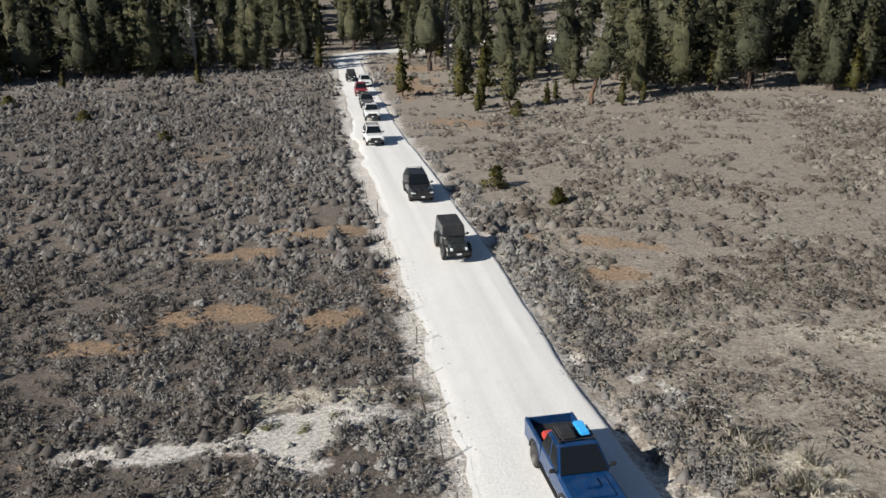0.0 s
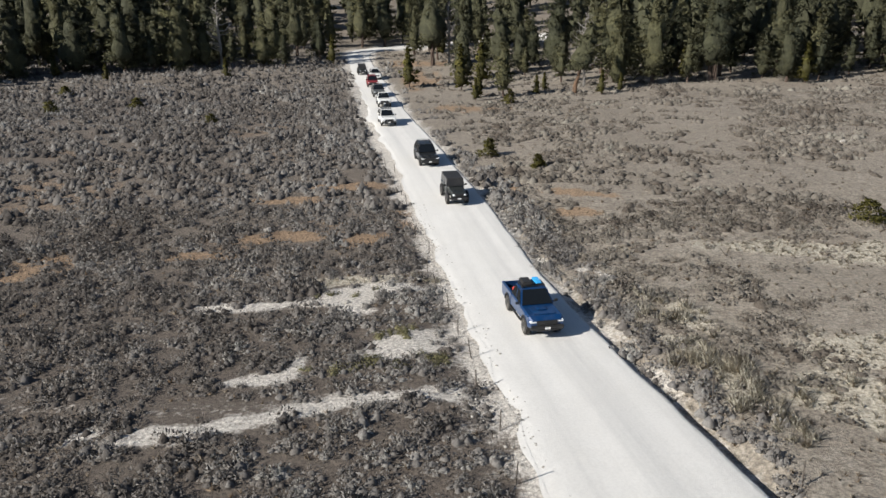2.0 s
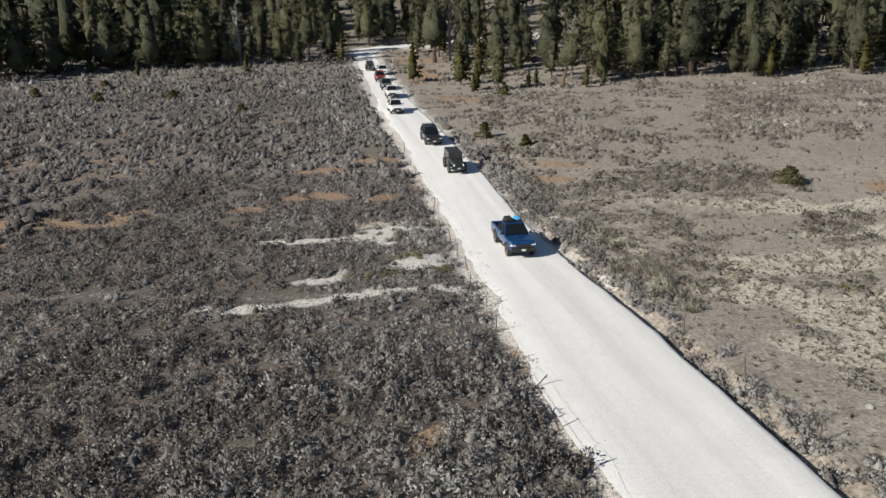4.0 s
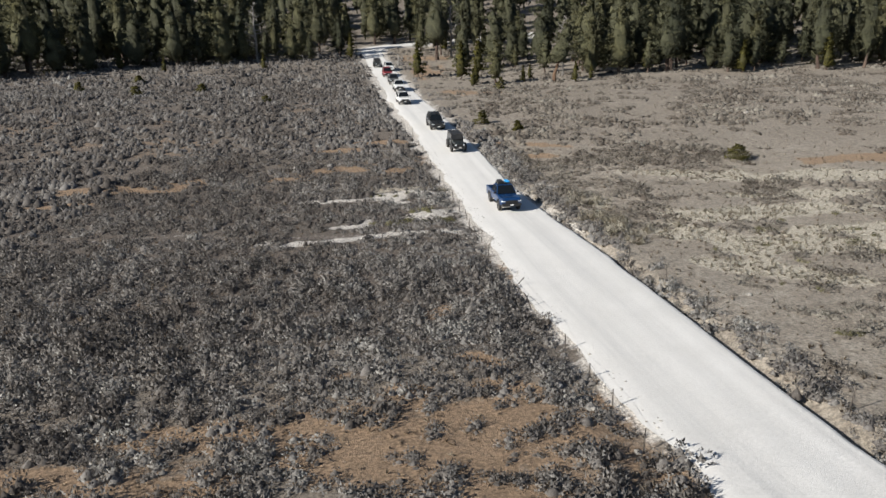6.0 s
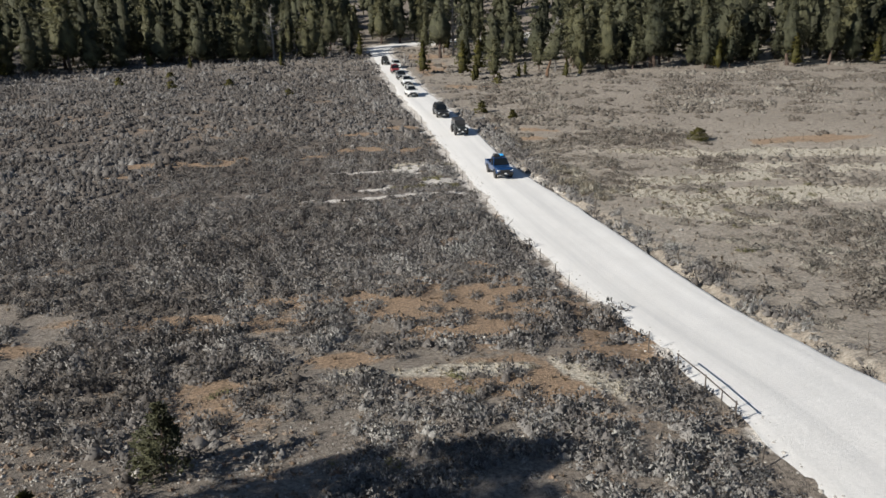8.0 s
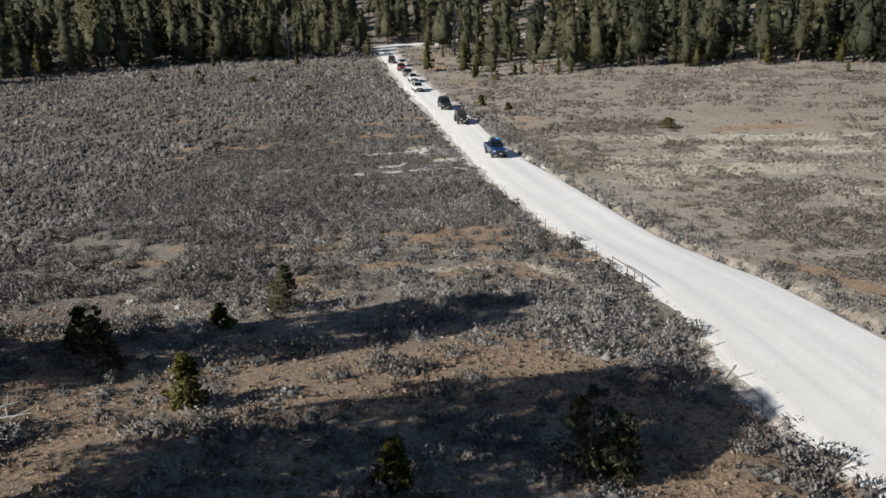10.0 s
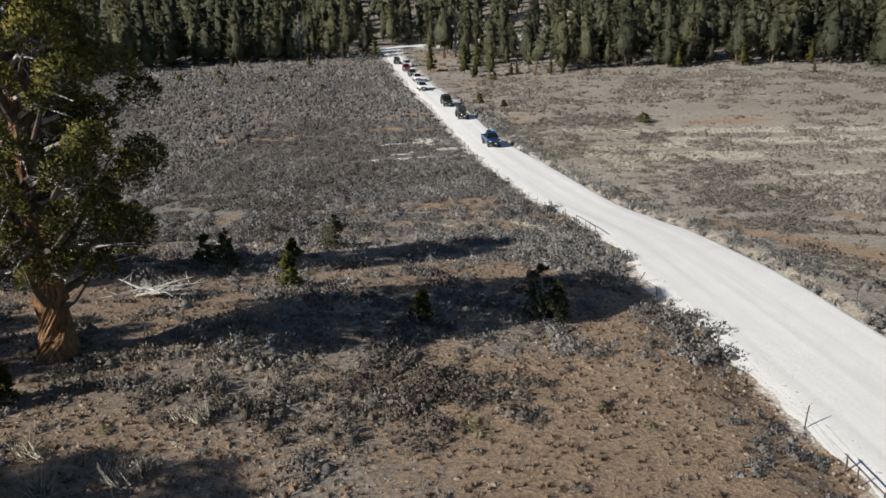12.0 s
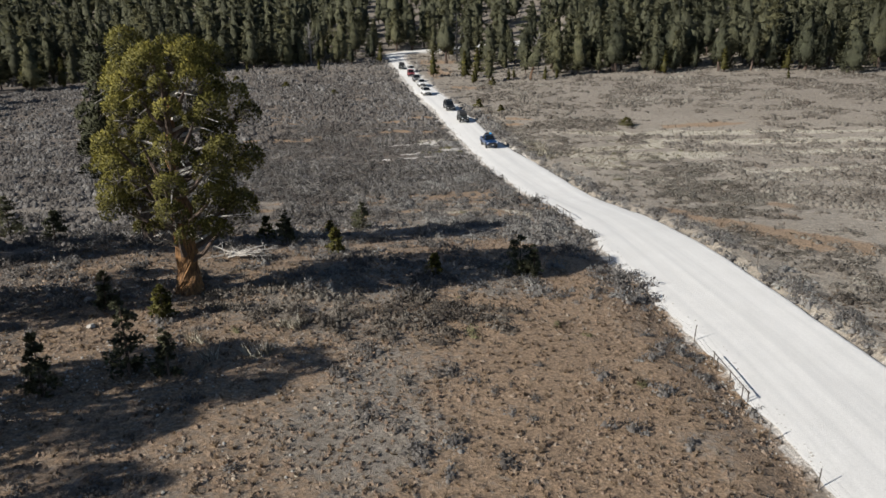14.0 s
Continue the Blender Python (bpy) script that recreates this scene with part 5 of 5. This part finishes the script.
    if kind == "pickup":
        for nm, c, size in (("bed_floor", (0, (0.82 + b) / 2, 0.80 + lift), (2 * W - .16, b - 0.84, 0.06)), ("bed_front", (0, 0.86, (zb + belt) / 2 + .12), (2 * W - .1, 0.06, belt - zb - .25)),
                            ("tailgate", (0, b - 0.04, (zb + belt) / 2 + .06), (2 * W - .12, 0.08, belt - zb - 0.12))):
            bm = bmesh.new()
            block(bm, c, size, 0.015)
            mesh_ob(nm, bm, paint if nm == "tailgate" else M_BLACK, thing)
        for s in (-1, 1):
            bm = bmesh.new()
            side = []
            for yy in [q for q in ys if q > end] + [end + 0.01]:
                side.append((yy, arch(yy)))
            side.sort()
            loft(bm, [[(s * (W - .11), yy, z), (s * W, yy, z), (s * (W + 0.005), yy, belt - .05), (s * (W - .03), yy, belt + .02), (s * (W - .11), yy, belt + .02)] for yy, z in side])
            mesh_ob("bed_side", bm, paint, thing)
    if kind == "boxy":
        add_wheel(thing, 0.001, b + 0.2, 0.38, 0.24, "spare_wheel")
        spare = thing.children[-1]
        spare.location, spare.rotation_euler = (0, b + 0.16, 1.05), (0, 0, radians(90))
    if rack:
        bm = bmesh.new()
        for s in (-1, 1):
            block(bm, (s * (wt - 0.08), (B + C) / 2, roof + 0.1), (0.04, C - B - 0.1, 0.05), 0.01)
        for k in range(5):
            block(bm, (0, B + 0.15 + (C - B - 0.3) * k / 4, roof + 0.1), (2 * wt - 0.2, 0.05, 0.03), 0.005)
        for s in (-1, 1):
            for q in (B + 0.2, C - 0.2):
                block(bm, (s * (wt - 0.08), q, roof + 0.04), (0.04, 0.06, 0.12), 0)
        mesh_ob("roof_rack", bm, M_BLACK, thing)
    return thing, (A, B, C, D, belt, roof, wt, b)


blue, (A_, B_, C_, D_, belt_, roof_, wt_, back_) = vehicle("pickup_truck", "pickup", M_BLUE, 22.0, "blue lifted pickup truck with roof rack leading the convoy", 0.05, lift=0.12, rack=True)
bm = bmesh.new()
block(bm, (-0.30, C_ - 0.45, roof_ + 0.22), (0.55, 0.9, 0.2), 0.06)
mesh_ob("cargo_box", bm, M_BLACK, blue, "black roof cargo box")
bm = bmesh.new()
block(bm, (0.34, C_ - 0.35, roof_ + 0.19), (0.36, 0.85, 0.13), 0.05)
for k in range(3):
    block(bm, (0.34, C_ - 0.6 + 0.25 * k, roof_ + 0.26), (0.37, 0.04, 0.02), 0.005)
mesh_ob("roof_bag", bm, M_CYAN, blue, "bright blue bag on the roof rack")
bm = bmesh.new()
block(bm, (-0.45, D_ + 0.45, belt_ - 0.08), (0.45, 0.5, 0.4), 0.05)
block(bm, (-0.1, D_ + 0.5, belt_ - 0.14), (0.2, 0.4, 0.3), 0.03)
mesh_ob("bed_boxes", bm, M_REDGEAR, blue, "red boxes in the pickup bed")
bm = bmesh.new()
block(bm, (0, A_ - 0.55, belt_ + 0.02), (0.5, 0.5, 0.09), 0.03)
mesh_ob("bonnet_scoop", bm, M_BLUE, blue)

vehicle("off_road_car", "boxy", M_OLIVE, 46.5, "boxy black off-road car with hardtop driving on the road", 0.3, lift=0.1)
vehicle("suv", "wagon", M_DARK, 59.4, "black sport utility car with bright bumper driving on the road", 0.15, rack=True)
vehicle("suv", "wagon", M_WHITE, 80.7, "white sport utility car with black grille driving on the road", -1.1, rack=True)
vehicle("pickup_truck", "pickup", M_WHITE, 96.7, "white pickup truck with dusty black trim on the road", -0.1, lift=0.08)
vehicle("pickup_truck", "pickup", M_GREY, 107.5, "dark grey pickup truck following a white pickup", -0.1)
vehicle("suv", "wagon", M_RED, 120.0, "dark red sport utility car driving on the road", -0.25)
vehicle("suv", "wagon", M_WHITE, 130.0, "white car near the end of the convoy", 1.1, front="paint")
vehicle("off_road_car", "boxy", M_OLIVE, 136.8, "dark boxy off-road car last in the convoy", -0.9)


# ---- roadside fence ----
def fence_post(x, y, h, tilt, turn, label):
    thing = tagged(new("fence_post"), label, "fence post", "fence along the road")
    thing.matrix_basis = Matrix.Translation((x, y, float(height(x, y)))) @ Matrix.Rotation(turn, 4, "Z") @ Matrix.Rotation(radians(tilt), 4, "Y")
    bm = bmesh.new()
    tube(bm, [(0, 0, -0.4), (0.01, 0, h * 0.5), (0, 0.01, h)], [0.032, 0.03, 0.026], 7)
    mesh_ob("post", bm, M_POST, thing)
    for z in (0.45, 0.8, 1.1):
        if z < h - 0.05:
            bm = bmesh.new()
            block(bm, (0.045, 0, z), (0.03, 0.03, 0.05), 0)
            mesh_ob("wire_clip", bm, M_STEEL, thing)
    return thing


def wire(pts, name="fence_wire"):
    bm = bmesh.new()
    for (a, b) in zip(pts, pts[1:]):
        m = ((a[0] + b[0]) / 2, (a[1] + b[1]) / 2, (a[2] + b[2]) / 2 - 0.04)
        tube(bm, [a, m, b], [0.005] * 3, 4)
    tagged(mesh_ob(name, bm, M_STEEL), "thin rusty fence wire strung between roadside posts", "wire")


fence_r = np.random.default_rng(55)
LEAN, UPRIGHT = "leaning weathered fence post at the gravel edge", "thin weathered fence post beside the road"
left_posts = []
yy = 62.0
while yy > -84:
    x = float(road_centre(yy) - road_half(yy)) - fence_r.uniform(1.0, 1.7)
    lean = float(fence_r.normal(0, 7)) if fence_r.uniform() < 0.75 else float(fence_r.normal(0, 24))
    fence_post(x, yy, float(fence_r.uniform(0.85, 1.15)), lean, float(fence_r.uniform(0, 6.28)), LEAN if abs(lean) > 12 else UPRIGHT)
    left_posts.append((x, yy, float(height(x, yy))))
    yy -= float(fence_r.uniform(2.9, 3.9))
for z in (0.4, 0.75):
    wire([(x, y, g + z + float(fence_r.normal(0, 0.06))) for x, y, g in left_posts])
right_posts = []
yy = 48.0
while yy > -84:
    x = float(road_centre(yy) + road_half(yy)) + fence_r.uniform(1.5, 1.9)
    lean = float(fence_r.normal(0, 6))
    fence_post(x, yy, float(fence_r.uniform(1.0, 1.3)), lean, float(fence_r.uniform(0, 6.28)), "thin weathered fence post in roadside sagebrush")
    right_posts.append((x, yy, float(height(x, yy))))
    yy -= float(fence_r.uniform(5.2, 6.6))
for z in (0.55, 0.95):
    wire([(x, y, g + z) for x, y, g in right_posts])


for px, py in ((-1.2, -46.8), (-5.4, -47.6)):
    fence_post(px, py, 1.1, 3.0, 0.5, "thin weathered post standing alone in sagebrush")


def brace(y0, y1, tall=0.98):
    """Three stout posts with a rail along their tops, standing back from the road."""
    thing = tagged(new("fence_brace"), "dark weathered rail fence brace among roadside sagebrush", "fence brace")
    pts = []
    for k in range(3):
        y = y0 + (y1 - y0) * k / 2
        x = float(road_centre(y) - road_half(y)) - 1.05
        g = float(height(x, y))
        bm = bmesh.new()
        tube(bm, [(x, y, g - 0.4), (x + 0.02, y, g + 0.5 * tall), (x, y, g + tall)], [0.04, 0.036, 0.032], 9)
        mesh_ob("post", bm, M_POST, thing)
        pts.append((x, y, g + tall - 0.06))
    bm = bmesh.new()
    tube(bm, [(pts[0][0], pts[0][1] + 0.15, pts[0][2]), pts[1], (pts[2][0], pts[2][1] - 0.15, pts[2][2])], [0.03] * 3, 8)
    mesh_ob("rail", bm, M_POST, thing)


brace(-29.0, -34.0)
brace(-66.5, -71.0, 0.72)


def rock(x, y, s, seed):
    bm = bmesh.new()
    bmesh.ops.create_icosphere(bm, subdivisions=2, radius=s)
    for v in bm.verts:
        v.co *= 0.8 + 0.35 * noise.noise(v.co * (1.6 / s) + Vector((seed, 0, 0)))
        v.co.z *= 0.65
    ob = mesh_ob("rock", bm, M_STONE)
    ob.location = (x, y, float(height(x, y)) + s * 0.2)
    tagged(ob, "pale angular rock lying on the meadow soil", "rock", "loose rocks")


for i, (x, y, s) in enumerate([(-13.7, 38.6, .45), (-2.0, 28.6, .28), (-1.2, 28.9, .25), (-7.2, 24.6, .2), (-6.1, 24.9, .22), (-17, -37, .3), (-12, -37.5, .25), (-20, -36, .3), (-24, -64, .3), (-22, -68, .28), (-10.5, -54, .25),
                               (3.9, -13.5, .25), (5.0, -15.5, .22), (6.0, -19, .2), (17, -2, .22), (42, 62, .4)]):
    rock(x, y, s, i * 3.7)
